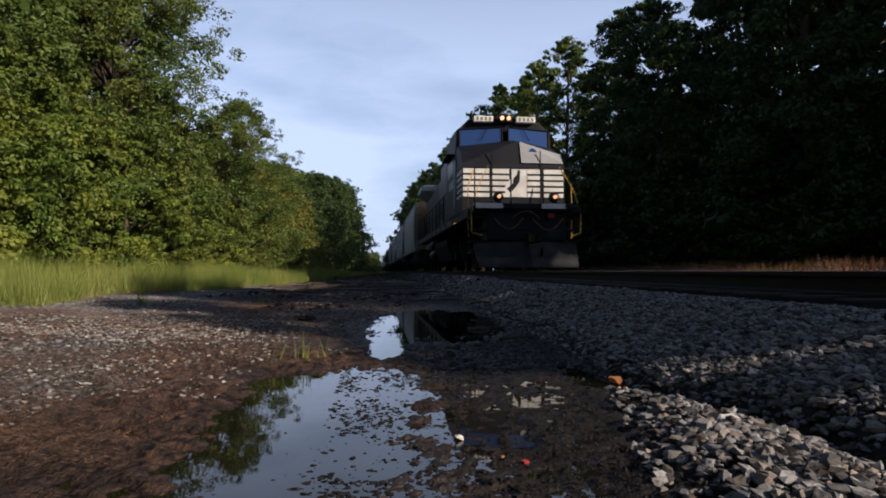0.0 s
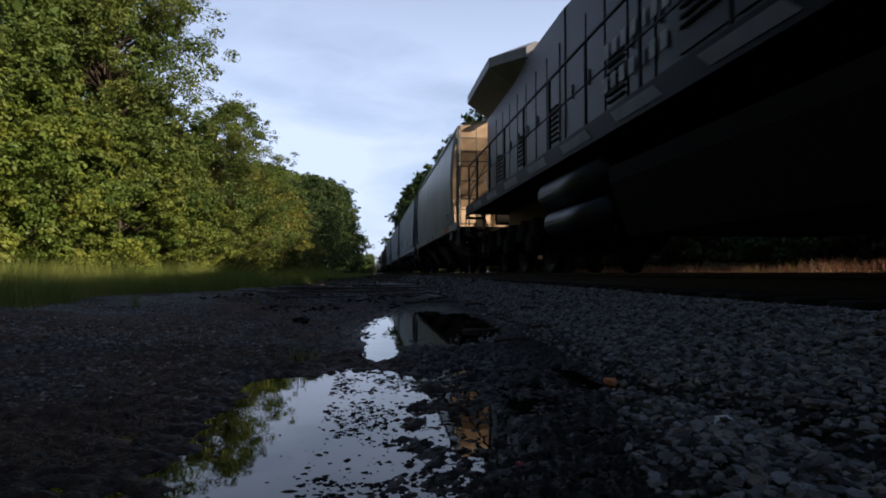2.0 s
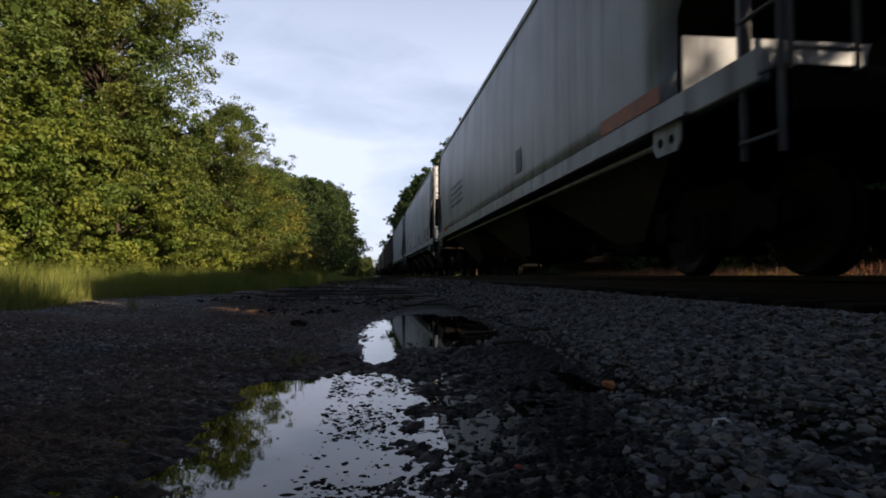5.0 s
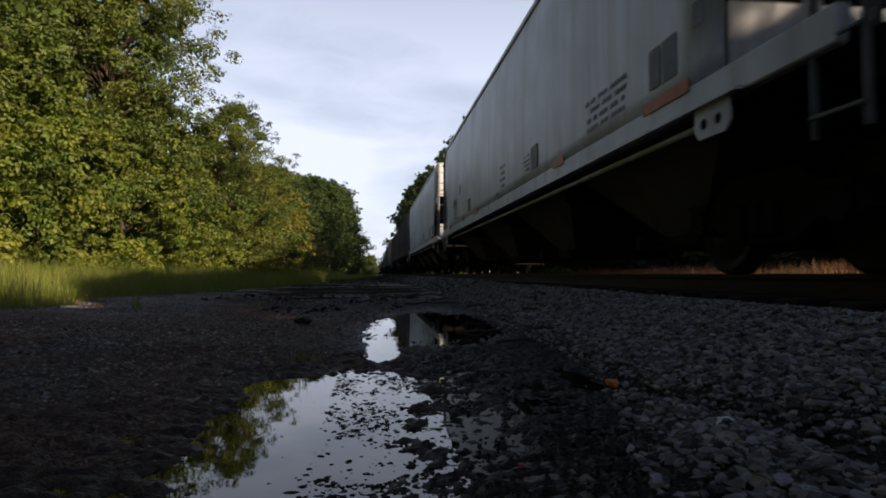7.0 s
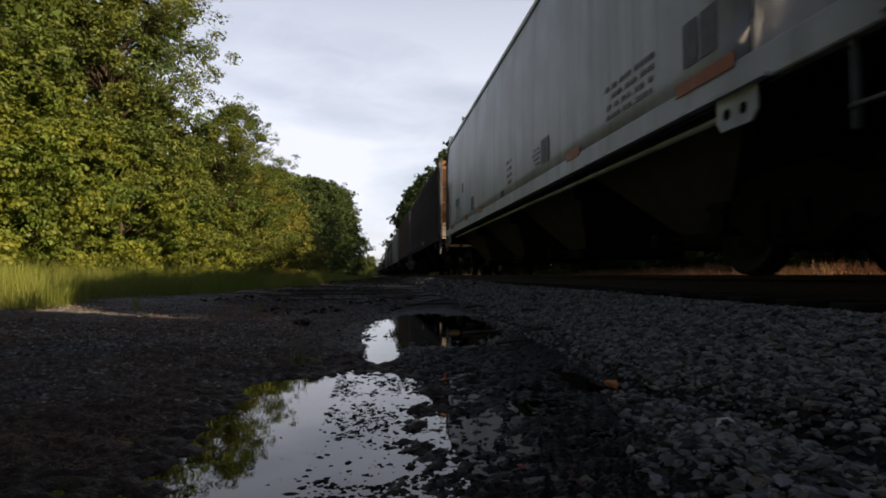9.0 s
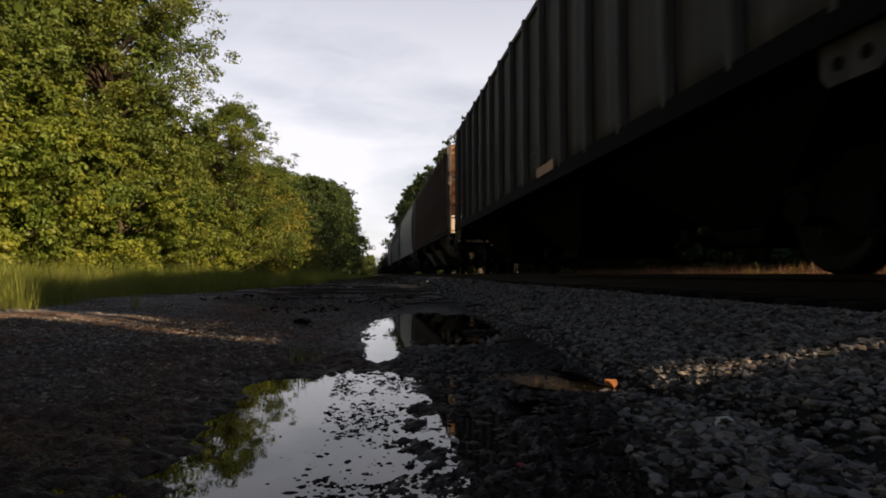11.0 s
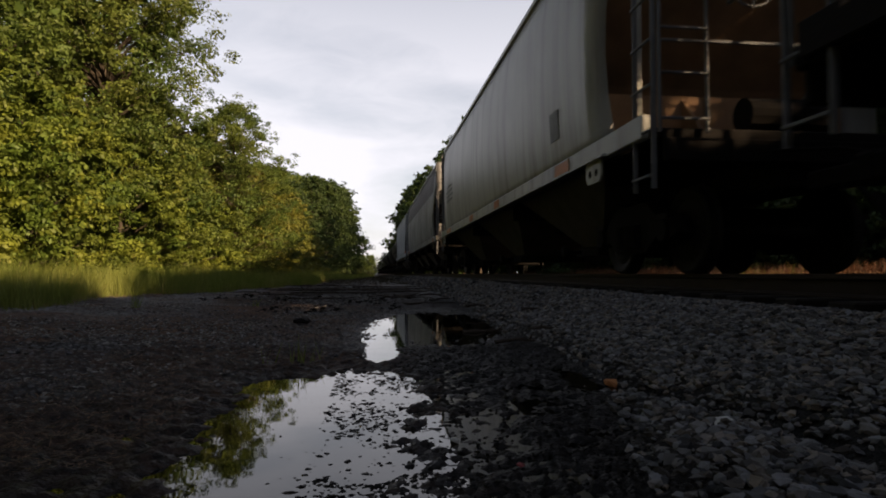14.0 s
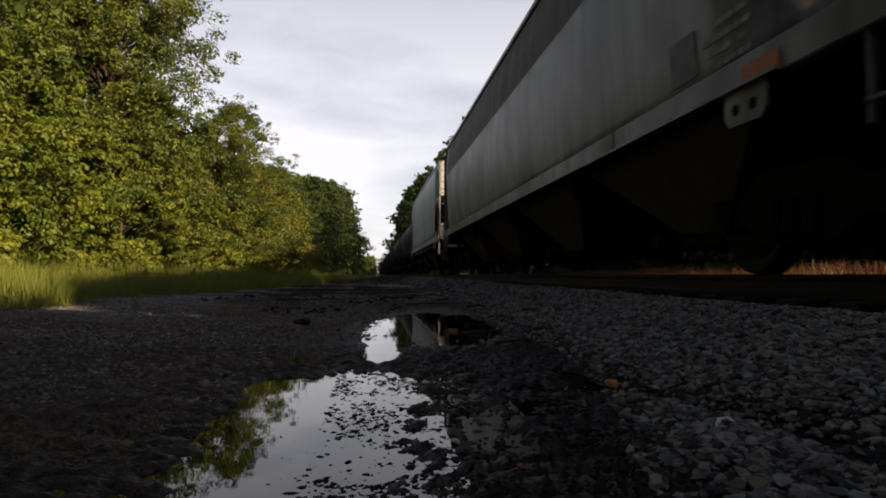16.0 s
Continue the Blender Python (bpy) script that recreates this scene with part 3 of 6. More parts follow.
    # high crowns out of view, added to cut sun on path and car ends
    high = place(build_tree(14, 12.4, 3.0, 10.6, 4000, 0.13, M_leaf_shade_dark, "unseen tree with a high crown, added to block sun", clumps=40), 20.0, 0.8, 0, 0.96)
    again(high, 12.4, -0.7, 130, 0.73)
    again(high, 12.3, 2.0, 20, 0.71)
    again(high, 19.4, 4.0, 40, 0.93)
    # unseen woods added behind the path, along the verge and round it, to cut skylight
    for x, y, s in ((-10.5, 7, 0.9), (-13, 2, 1.0), (-10.8, -3.5, 0.95), (-13, -9, 1.0), (-10.6, -14, 0.95), (-12.5, -20, 1.0), (-10.4, -26, 1.0), (-11.5, -33, 1.05), (-8, -39, 1.0), (-3.5, -42, 1.05), (-15, -15, 1.1), (-16, -1, 1.1), (-5.5, -47, 1.15)):
        again(edge, x, y, rng.uniform(0, 360), s)


build_woods()


def blades(rng, xs, ys, zs, height, width, lean=0.35):
    k = len(xs)
    a = rng.random(k) * 6.283
    side = np.stack([np.cos(a), np.sin(a), np.zeros(k)], 1)
    h = height * (0.45 + 0.75 * rng.random(k))
    bend = rng.normal(size=(k, 3)) * lean; bend[:, 2] = 1
    base = np.stack([xs, ys, zs - 0.02], 1)
    w = (width * (0.6 + 0.8 * rng.random(k)))[:, None]
    mid = base + bend * (h * 0.6)[:, None]
    tip = base + bend * np.stack([h, h, h], 1)
    return np.stack([base - side * w, base + side * w, mid + side * w * 0.7, tip], 1)


def build_grass():
    rng = np.random.default_rng(21)

    def field(name, k, x0, x1, y0, y1, height, width, mat, label, keep=None, lean=0.25, thin=0.35):
        x, y = x0 + (x1 - x0) * rng.random(k), y0 + (y1 - y0) * rng.random(k)
        ok = fbm(x * 0.5 + 3, y * 0.5, 3) > -thin
        if keep is not None:
            ok &= keep(x, y)
        x, y = x[ok], y[ok]
        y = y * DEPTH
        tall = height * np.clip(0.75 + 1.5 * fbm(x * 1.9 + 1.1 * y, y * 1.6 - 0.9 * x, 3) + 0.3 * rng.random(len(x)) ** 3, 0.25, 1.6)
        ob = quads_object(name, blades(rng, x, y, land(x, y, False), tall, width, lean), mat)
        return tagged(ob, label, "grass", kind="stuff")

    edge = lambda x, y: x < -3.35 - 0.10 * (y - 8) * (y < 12) + 0.09 * np.maximum(y - 12, 0).clip(0, 14) + 0.5 * fbm(x * 0.9, y * 0.9, 3)
    field("verge_grass", 300000, -13, -2.0, 7.0, 36, 0.52, 0.0026, M_grass, "long green grass on the verge below the trees", edge, 0.30)
    field("dry_grass", 42000, -13, -1.5, 7.0, 34, 0.17, 0.0022, M_straw, "bleached reddish grass along the front of the verge",
          lambda x, y: edge(x, y) & ~edge(x + 0.7, y - 0.5), 0.7)
    field("grass_stalk", 1800, -12, -2.0, 7.4, 30, 0.66, 0.0014, M_straw, "thin pale seed stalks over the verge grass", edge, 0.18)
    field("verge_grass", 16000, -9, -2.6, 36, 90, 0.6, 0.02, M_grass, "green grass along the foot of the woods", lambda x, y: x < -3)
    field("verge_grass", 15000, -5.0, 0.6, 34, 150, 0.34, 0.016, M_grass, "thin green grass growing over the far end of the path", lambda x, y: x < -2.6 + 0.05 * (y - 34))
    field("path_weed", 12000, -3.5, 2.2, 30, 120, 0.17, 0.012, M_wilted, "low dark wilted weeds over the far end of the path",
          lambda x, y: x > -3.2 + 0.03 * (y - 30), 0.5, 0.6)
    field("bank_grass", 26000, 7.3, 12, 5, 45, 0.30, 0.006, M_dry, "dry reddish grass and weeds on the bank behind the track", None, 0.35)
    field("bank_weed", 1100, 8.4, 12, 8, 30, 0.42, 0.008, M_leaf, "green weeds on the bank behind the track",
          lambda x, y: fbm(x * 0.8, y * 0.6, 2) > 0.10, 0.45)


build_grass()


# ---- loose stones, mud and litter on the ground ----
def rock_shapes(rng, k, size, squash, detail=True):
    """k angular stones as one array of vertices and faces, standing round the origin."""
    corners = [(i, j, l) for i in (-1, 1) for j in (-1, 1) for l in (-1, 1)]
    if detail:      # blocks with every corner broken off
        corners = [p for i in (-1, 1) for j in (-1, 1) for p in ((i, j, 0), (i, 0, j), (0, i, j))]
    bm = bmesh.new()
    for p in corners:
        bm.verts.new(p)
    bmesh.ops.convex_hull(bm, input=bm.verts[:])
    bmesh.ops.triangulate(bm, faces=bm.faces[:])
    bm.verts.index_update()
    base = np.array([v.co[:] for v in bm.verts]) * (0.80 if detail else 0.66)
    faces = np.array([[v.index for v in f.verts] for f in bm.faces])
    bm.free()
    nv = len(base)
    v = base[None] * (1 + 0.20 * rng.normal(size=(k, nv, 1))).clip(0.6, 1.35) + 0.10 * rng.normal(size=(k, nv, 3))
    v = v * (np.array([1.0, 0.85, 0.62]) * (0.75 + 0.5 * rng.random((k, 1, 3))))
    # most lie on a flat side, turned any way
    yaw = 3.1416 * rng.random(k)
    q = np.stack([np.cos(yaw), np.zeros(k), np.zeros(k), np.sin(yaw)], 1) + 0.28 * rng.normal(size=(k, 4)); q /= np.linalg.norm(q, axis=1)[:, None]
    w, x, y, z = q.T
    R = np.stack([np.stack([1 - 2 * (y * y + z * z), 2 * (x * y - z * w), 2 * (x * z + y * w)], -1),
                  np.stack([2 * (x * y + z * w), 1 - 2 * (x * x + z * z), 2 * (y * z - x * w)], -1),
                  np.stack([2 * (x * z - y * w), 2 * (y * z + x * w), 1 - 2 * (x * x + y * y)], -1)], 1)
    v = np.einsum("kij,knj->kni", R, v)
    v[:, :, 2] *= squash
    return v * size[:, None, None], faces


def stones_object(name, rng, x, y, z, size, mat, squash=0.75, detail=True, parent=None):
    v, f = rock_shapes(rng, len(x), size, squash, detail)
    v += np.stack([x, y, z], 1)[:, None, :]
    nv = v.shape[1]
    faces = (f[None] + (np.arange(len(x)) * nv)[:, None, None]).reshape(-1, 3)
    me = bpy.data.meshes.new(name)
    me.vertices.add(v.shape[0] * nv); me.vertices.foreach_set("co", v.astype(np.float32).ravel())
    me.loops.add(faces.size); me.loops.foreach_set("vertex_index", faces.astype(np.int32).ravel())
    me.polygons.add(len(faces)); me.polygons.foreach_set("loop_start", np.arange(0, faces.size, 3, dtype=np.int32))
    me.update(calc_edges=True)
    me.polygons.foreach_set("use_smooth", np.zeros(len(faces), dtype=bool))
    me.materials.append(mat)
    ob = new(name, me)
    ob.parent = parent
    return ob


M_pebble = material("pale_pebble", (0.185, 0.172, 0.158), 0.85, vary=0.2, scale=20, fine=120, bump=0.2, per_island=0.6)
M_mud = material("wet_mud_clod", (0.013, 0.011, 0.010), 0.8, vary=0.3, scale=12, fine=90, bump=0.4, per_island=0.4, spec=0.10)
M_wood = material("weathered_dead_wood", (0.055, 0.042, 0.034), 0.9, vary=0.4, scale=6, fine=60, bump=0.5)
M_ochre = material("rusty_orange_stone", (0.42, 0.16, 0.06), 0.85, vary=0.3, scale=15)
M_leaf_fallen = material("fallen_yellow_leaf", (0.45, 0.28, 0.05), 0.7, vary=0.3)
M_litter = material("red_plastic_cap", (0.26, 0.03, 0.03), 0.4)
M_pale = material("white_quartz_stone", (0.50, 0.48, 0.44), 0.7, vary=0.2, scale=15)


def build_stones():
    rng = np.random.default_rng(5)

    def bank(k, y0, y1, size, far=2.5):
        y = DEPTH * (y0 + (y1 - y0) * rng.random(k))
        t = toe(y)
        x = t + 0.02 + (far - t - 0.02) * rng.random(k)
        thin = smooth01((x - t - 0.02) / 0.30)
        keep = (rng.random(k) < 0.12 + 0.88 * thin) & (rng.random(k) > 0.93 * rut(x, y))
        x, y = x[keep], y[keep]
        s = size * (0.5 + 0.95 * rng.random(len(x)) ** 1.8)
        return x, y, land(x, y, False) + s * (0.1 + 0.5 * rng.random(len(x))), s

    bed = stones_object("ballast", rng, *bank(32000, 1.0, 6.0, 0.0168), M_stone_joined)
    tagged(bed, "crushed grey granite ballast heaped beside the track", "gravel", kind="stuff")
    ob = stones_object("ballast", rng, *bank(18000, 6.0, 14, 0.027), M_stone_joined, detail=False)
    tagged(ob, "crushed grey granite ballast heaped beside the track", "gravel", kind="stuff")
    ob = stones_object("ballast", rng, *bank(9000, 14, 40, 0.055), M_stone_joined, detail=False)
    tagged(ob, "crushed grey granite ballast along the track", "gravel", kind="stuff")
    ob = stones_object("ballast", rng, *bank(9000, -7, 1.0, 0.030), M_stone_joined, detail=False)
    tagged(ob, "crushed grey granite ballast heaped beside the track", "gravel", kind="stuff")
    # oily stones between the ties, coloured near-black to include the shade there
    k = 9000
    x, y = 2.6 + 3.2 * rng.random(k), 1 + 29 * rng.random(k)
    ob = stones_object("track_ballast", rng, x, y, land(x, y, False) + 0.01, 0.04 + 0.02 * rng.random(k), M_tie, detail=False)
    tagged(ob, "oily ballast between the ties, darkened as shade", "gravel", kind="stuff")
    # the nearest stones, each of its own
    forms = [stones_object("stone", rng, *np.zeros((3, 1)), np.ones(1), M_stone) for _ in range(10)]
    placed = 0
    for i in range(3000):
        if placed >= 290:
            break
        yy = DEPTH * (1.25 + 2.6 * rng.random())
        xx = float(toe(np.array(yy))) + 0.02 + 1.15 * rng.random() ** 1.2
        if xx > 0.86 * yy:
            continue
        s = 0.010 + 0.014 * rng.random() ** 2.2
        zz = ground_z(xx, yy) + s * 0.45
        form = forms[placed % 10]
        ob = form if placed < 10 else new("stone", form.data)
        ob.parent = bed
        ob.matrix_basis = pose(xx, yy, zz, 0, 0, 360 * rng.random()) @ Matrix.Diagonal((s, s * (0.8 + 0.5 * rng.random()), s * 0.9, 1))
        placed += 1
    # pebbles pressed into the dirt of the path
    k = 6000
    y = DEPTH * (1.3 + 10 * rng.random(k) ** 1.3)
    x = -0.55 - 0.15 * rng.random(k) - 5.0 * rng.random(k) ** 1.2 * (0.25 + y / 10)
    ok = (fbm(x * 1.3, y * 1.1, 3) > 0.03) & (hollow(x, y) < -0.02)
    x, y = x[ok], y[ok]
    s = 0.004 + 0.013 * rng.random(len(x)) ** 2.5
    ob = stones_object("path_pebble", rng, x, y, land(x, y) + s * 0.1, s, M_pebble, 0.55, False)
    tagged(ob, "pale pebbles and chips pressed into brown dirt", "gravel", kind="stuff")
    k = 14000
    y = DEPTH * (4 + 12 * rng.random(k))
    x = -3.4 + 4.2 * rng.random(k) - 0.1 * (y - 4)
    ok = (fbm(x * 0.9 + 5, y * 0.7, 3) > -0.02) & (hollow(x, y) < -0.3)
    x, y = x[ok], y[ok]
    s = 0.006 + 0.014 * rng.random(len(x)) ** 2
    ob = stones_object("path_gravel", rng, x, y, land(x, y) + s * 0.15, s, M_stone_joined, 0.6, False)
    tagged(ob, "loose grey gravel on the path", "gravel", kind="stuff")
    k = 5200
    y = 1.2 + 2.6 * rng.random(k)
    x = -0.52 - 1.5 * rng.random(k) * (y / 2)
    ok = (fbm(x * 2.2, y * 2.0 + 7, 3) > -0.04) & (hollow(x, y) < -0.7)
    x, y = x[ok], y[ok]
    s = 0.002 + 0.011 * rng.random(len(x)) ** 2.5
    ob = stones_object("path_pebble", rng, x, y, land(x, y) + s * 0.1, s, M_pebble, 0.55, False)
    tagged(ob, "small pale chips in the dirt beside the puddle", "gravel", kind="stuff")
    k = 15000
    y = DEPTH * (4.6 + 5.0 * rng.random(k) ** 1.2)
    x = -0.9 - 0.55 * y * rng.random(k)
    ok = (fbm(x * 0.7 + 2, y * 0.8 + 1, 3) > -0.06) & (hollow(x, y) < -0.3)
    x, y = x[ok], y[ok]
    s = 0.004 + 0.012 * rng.random(len(x)) ** 2
    ob = stones_object("path_gravel", rng, x, y, land(x, y) + s * 0.15, s, M_pebble, 0.6, False)
    tagged(ob, "pale crushed gravel strewn before the verge", "gravel", kind="stuff")
    # grit and mud between puddle and ballast, and clods standing out of the water
    k = 8000
    y = DEPTH * (1.3 + 8 * rng.random(k) ** 1.4)
    x = 0.10 + (toe(y) + 0.1 - 0.10) * rng.random(k)
    s = 0.002 + 0.008 * rng.random(k) ** 2.2
    ob = stones_object("wet_grit", rng, x, y, land(x, y) + s * 0.2, s, M_mud, 0.6, False)
    tagged(ob, "dark wet grit at the rim of the puddle", "mud", kind="stuff")
    k = 5200
    y = DEPTH * (1.5 + 2.3 * rng.random(k))
    x = 0.30 - 0.46 * rng.random(k) ** 1.7
    ok = rng.random(k) < np.where(fbm(x * 6, y * 3.5, 3) > 0.0, 0.95, 0.10)
    x, y = x[ok], y[ok]
    s = 0.0025 + 0.010 * rng.random(len(x)) ** 2.2
    ob = stones_object("mud_clod", rng, x, y, np.full(len(x), 0.0005), s, M_mud, 0.30, False)
    tagged(ob, "small dark clods and leaves standing in the puddle", "mud", kind="stuff")
    k = 160
    x, y = -0.62 + 0.9 * rng.random(k), DEPTH * (1.5 + 2.1 * rng.random(k))
    ob = stones_object("mud_clod", rng, x, y, np.full(k, 0.0005), 0.002 + 0.006 * rng.random(k) ** 2, M_mud, 0.3, False)
    tagged(ob, "scattered specks floating on the puddle", "mud", kind="stuff")

    k = 2600
    y = 7.5 + 22 * rng.random(k) ** 1.3
    x = -2.2 + 3.4 * rng.random(k) - 0.03 * y
    ok = (fbm(x * 1.2 + 3, y * 0.45 + 5, 3) > -0.02) & (hollow(x, y) < -0.2)
    x, y = x[ok], y[ok]
    s = 0.012 + 0.045 * rng.random(len(x)) ** 2.2
    ob = stones_object("mud_clod", rng, x, y, land(x, y) + s * 0.1, s, M_mud, 0.6, False)
    tagged(ob, "dark churned clods of mud along the wheel tracks", "mud", kind="stuff")

    def lone(name, x, y, size, mat, label, category, squash=0.8, dz=0.4):
        r = np.random.default_rng(int(x * 1000 + y * 10) % 9999)
        y = y * DEPTH
        o = stones_object(name, r, *np.zeros((3, 1)), np.array([size]), mat, squash)
        o.matrix_basis = pose(x, y, max(0.0, float(land(np.array([x]), np.array([y]))[0])) + size * dz)
        return tagged(o, label, category)
    lone("pale_stone", 0.25, 2.08, 0.018, M_pale, "small white quartz stone in wet dirt", "stone")
    lone("pale_stone", 1.02, 1.92, 0.036, M_pale, "smooth pale stone at the foot of the ballast", "stone", 0.5)
    lone("orange_stone", 1.06, 3.02, 0.036, M_ochre, "rusty orange lump of brick among the ballast", "stone", 0.9)
    lone("flat_stone", 1.12, 2.45, 0.055, M_pebble, "flat grey slab of stone among the ballast", "stone", 0.35)
    lone("red_cap", 0.39, 1.80, 0.014, M_litter, "small red plastic scrap in wet mud", "litter", 0.5)
    lone("fallen_leaf", 1.18, 2.45, 0.025, M_leaf_fallen, "yellow fallen leaf on the ballast", "leaf", 0.2)
    lone("mud_lump", -0.62, 6.6, 0.09, M_mud, "dark lump of turf at the puddle's rim", "mud", 0.6)
    # dead sticks dropped along the path
    sticks = [(-1.9, 17.5, 2.4, 12), (-0.9, 16.2, 1.9, -8), (0.4, 17.0, 2.2, 25), (1.2, 15.2, 1.8, 40), (-0.2, 19.5, 2.6, 5), (1.3, 12.6, 1.5, 62), (1.05, 6.0, 0.55, 20), (1.6, 6.4, 0.4, -15), (0.9, 21, 2.2, -20),
              (-2.4, 22, 2.0, 30), (0.1, 14.0, 1.2, 75), (-1.2, 20.5, 1.6, 50), (-1.6, 14.6, 1.3, -4), (-0.6, 13.2, 0.9, 18), (0.7, 13.6, 1.0, -30), (-1.3, 12.2, 0.7, 8), (0.9, 10.6, 0.8, 14),
              (-0.3, 16.8, 1.5, -12), (0.3, 20.6, 1.9, 10), (1.0, 18.2, 1.6, 35), (-2.0, 18.9, 1.8, -15), (-1.5, 25, 2.4, 10), (0.6, 24, 2.4, -8), (1.5, 8.8, 0.7, 30), (-2.6, 15.4, 1.0, 22), (1.06, 4.75, 0.42, 8), (1.32, 4.95, 0.30, -22)]
    for x, y, ln, a in sticks:
        r = random.Random(int(y * 100))
        bm = bmesh.new()
        pts, h = [], 0.012 + 0.008 * ln
        for i in range(6):
            pts.append(Vector(((i / 5 - 0.5) * ln, r.uniform(-0.05, 0.05) * ln, h * 0.6 + r.uniform(0, 0.02))))
        limb(bm, pts, h, h * 0.4, 6)
        for _ in range(2):
            p = pts[r.randrange(1, 5)]
            limb(bm, [p, p + Vector((r.uniform(-0.3, 0.3) * ln * 0.5, r.uniform(-0.25, 0.25) * ln, 0.02 + 0.05 * r.random()))], h * 0.5, h * 0.2, 5)
        o = part("dead_branch", bm, M_wood)
        y = y * DEPTH
        o.matrix_basis = pose(x, y, ground_z(x, y), 0, 0, a)
        tagged(o, "grey-brown dead branch lying on the dirt", "branch", group="branches dropped along the path")
    # dry straw matted on the dirt and along the front of the verge
    k = 80000
    y = DEPTH * (1.4 + 9.5 * rng.random(k) ** 1.2)
    x = -0.65 - 4.2 * rng.random(k) * (0.3 + y / 9)
    ok = (fbm(x * 1.1 + 8, y * 0.9 + 3, 3) > 0.02) & (hollow(x, y) < -0.15)
    x, y = x[ok], y[ok]
    k = len(x)
    a = rng.random(k) * 6.283
    ln = 0.010 + 0.032 * rng.random(k) ** 2
    along = np.stack([np.cos(a) * ln, np.sin(a) * ln, 0.25 * ln * rng.random(k)], 1)
    wide = np.stack([-np.sin(a), np.cos(a), np.zeros(k)], 1) * (0.0003 + 0.0005 * rng.random(k))[:, None]
    at = np.stack([x, y, land(x, y) + 0.004 + 0.006 * rng.random(k)], 1)
    o = quads_object("straw", np.stack([at - wide, at + wide, at + along + wide, at + along - wide], 1), M_straw)
    tagged(o, "reddish dry straw matted on the brown dirt", "straw", kind="stuff")
    # tufts at the rim of the puddle and dry straw before the verge
    g = np.random.default_rng(31)
    for x, y, k, h in ((-0.39, 3.86, 15, 0.17), (-0.31, 3.92, 8, 0.13), (-0.52, 3.84, 5, 0.14), (-2.6, 8.2, 40, 0.28), (-1.5, 9.5, 24, 0.14)):
        y = y * DEPTH
        px, py = x + 0.03 * g.normal(size=k), y + 0.03 * g.normal(size=k)
        o = quads_object("grass_tuft", blades(g, px, py, np.full(k, ground_z(x, y)), h, 0.0026, 0.22), M_grass)
        tagged(o, "small tuft of green grass at the puddle's rim", "grass")


build_stones()


# ---- the train ----
def paint(name, base, rough=0.45, dirt=(0.09, 0.075, 0.06), streak=(0.10, 0.085, 0.07), amount=0.55, **more):
    return material(name, base, rough, 0.0, vary=0.10, scale=0.9, fine=35, bump=0.06, second=dirt, second_amount=amount, streak=streak, **more)


M_black = material("black_locomotive_paint", (0.006, 0.007, 0.010), 0.55, vary=0.2, scale=1.5, fine=30, bump=0.05, spec=0.09, second=(0.014, 0.013, 0.013))
M_hood = material("glossy_black_hood_paint", (0.005, 0.007, 0.012), 0.45, vary=0.2, scale=1.5, fine=30, bump=0.05, spec=0.24, second=(0.011, 0.011, 0.012))
# grimy underframe and wheel steel, near-black with the shade under the vehicles put in
M_grime = material("grimy_shaded_underframe_steel", (0.0115, 0.0100, 0.0090), 0.9, 0.1, vary=0.35, scale=5, fine=50, spec=0.08, second=(0.012, 0.009, 0.007))
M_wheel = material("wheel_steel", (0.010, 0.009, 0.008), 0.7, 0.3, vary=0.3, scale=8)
M_white = material("white_stripe_paint", (0.46, 0.45, 0.43), 0.5, vary=0.15, scale=3, bump=0.03, second=(0.26, 0.24, 0.22))
M_plow = material("scuffed_grey_plow", (0.010, 0.010, 0.011), 0.6, 0.2, vary=0.3, scale=3, second=(0.035, 0.033, 0.033))
M_sill = material("dull_grey_sill_paint", (0.12, 0.12, 0.125), 0.6, vary=0.3, scale=3)
# on the nose panel this grey stands in for sunlight on black paint
M_noseg = material("plain_grey_loco_paint", (0.20, 0.20, 0.205), 0.5, vary=0.15, scale=2)
M_yellow = material("yellow_handrail_paint", (0.34, 0.20, 0.03), 0.5, vary=0.15, scale=6)
M_hose = material("ochre_hose_rubber", (0.07, 0.036, 0.02), 0.6, vary=0.2)
M_red = material("red_gladhand", (0.10, 0.015, 0.012), 0.6)
M_orange = material("orange_reflective_strip", (0.44, 0.105, 0.010), 0.5, vary=0.2, scale=6, second=(0.17, 0.075, 0.035))
M_amber = material("amber_patch", (0.50, 0.18, 0.012), 0.5, vary=0.2, scale=5)
M_stencil = material("dark_stencil_paint", (0.115, 0.113, 0.118), 0.6, vary=0.2, scale=9, second=(0.21, 0.21, 0.215))
M_stencil_light = material("pale_stencil_paint", (0.48, 0.48, 0.48), 0.6, vary=0.2)
M_faint = material("faded_stencil_paint", (0.21, 0.215, 0.22), 0.6, vary=0.2)
M_letter = material("white_lettering_paint", (0.36, 0.36, 0.37), 0.6, vary=0.2)
M_ladder = material("dull_galvanised_ladder", (0.11, 0.11, 0.112), 0.6, 0.2, vary=0.2, scale=5)
# tan that puts warm sunlight on the car end into its paint
M_endtan = material("sunlit_tan_end_paint", (0.42, 0.30, 0.19), 0.7, vary=0.2, scale=2, second=(0.12, 0.07, 0.045))
# brown that holds both recess shade and warm sun of the car end
M_enddark = material("sun_shade_brown_end_paint", (0.24, 0.135, 0.072), 0.8, vary=0.25, scale=2, second=(0.10, 0.055, 0.032))
# slope sheet colour that holds the shade of its own hollow
M_pit = material("shade_blackened_slope_sheet", (0.020, 0.018, 0.017), 0.9, vary=0.3, scale=3, second=(0.04, 0.034, 0.03))
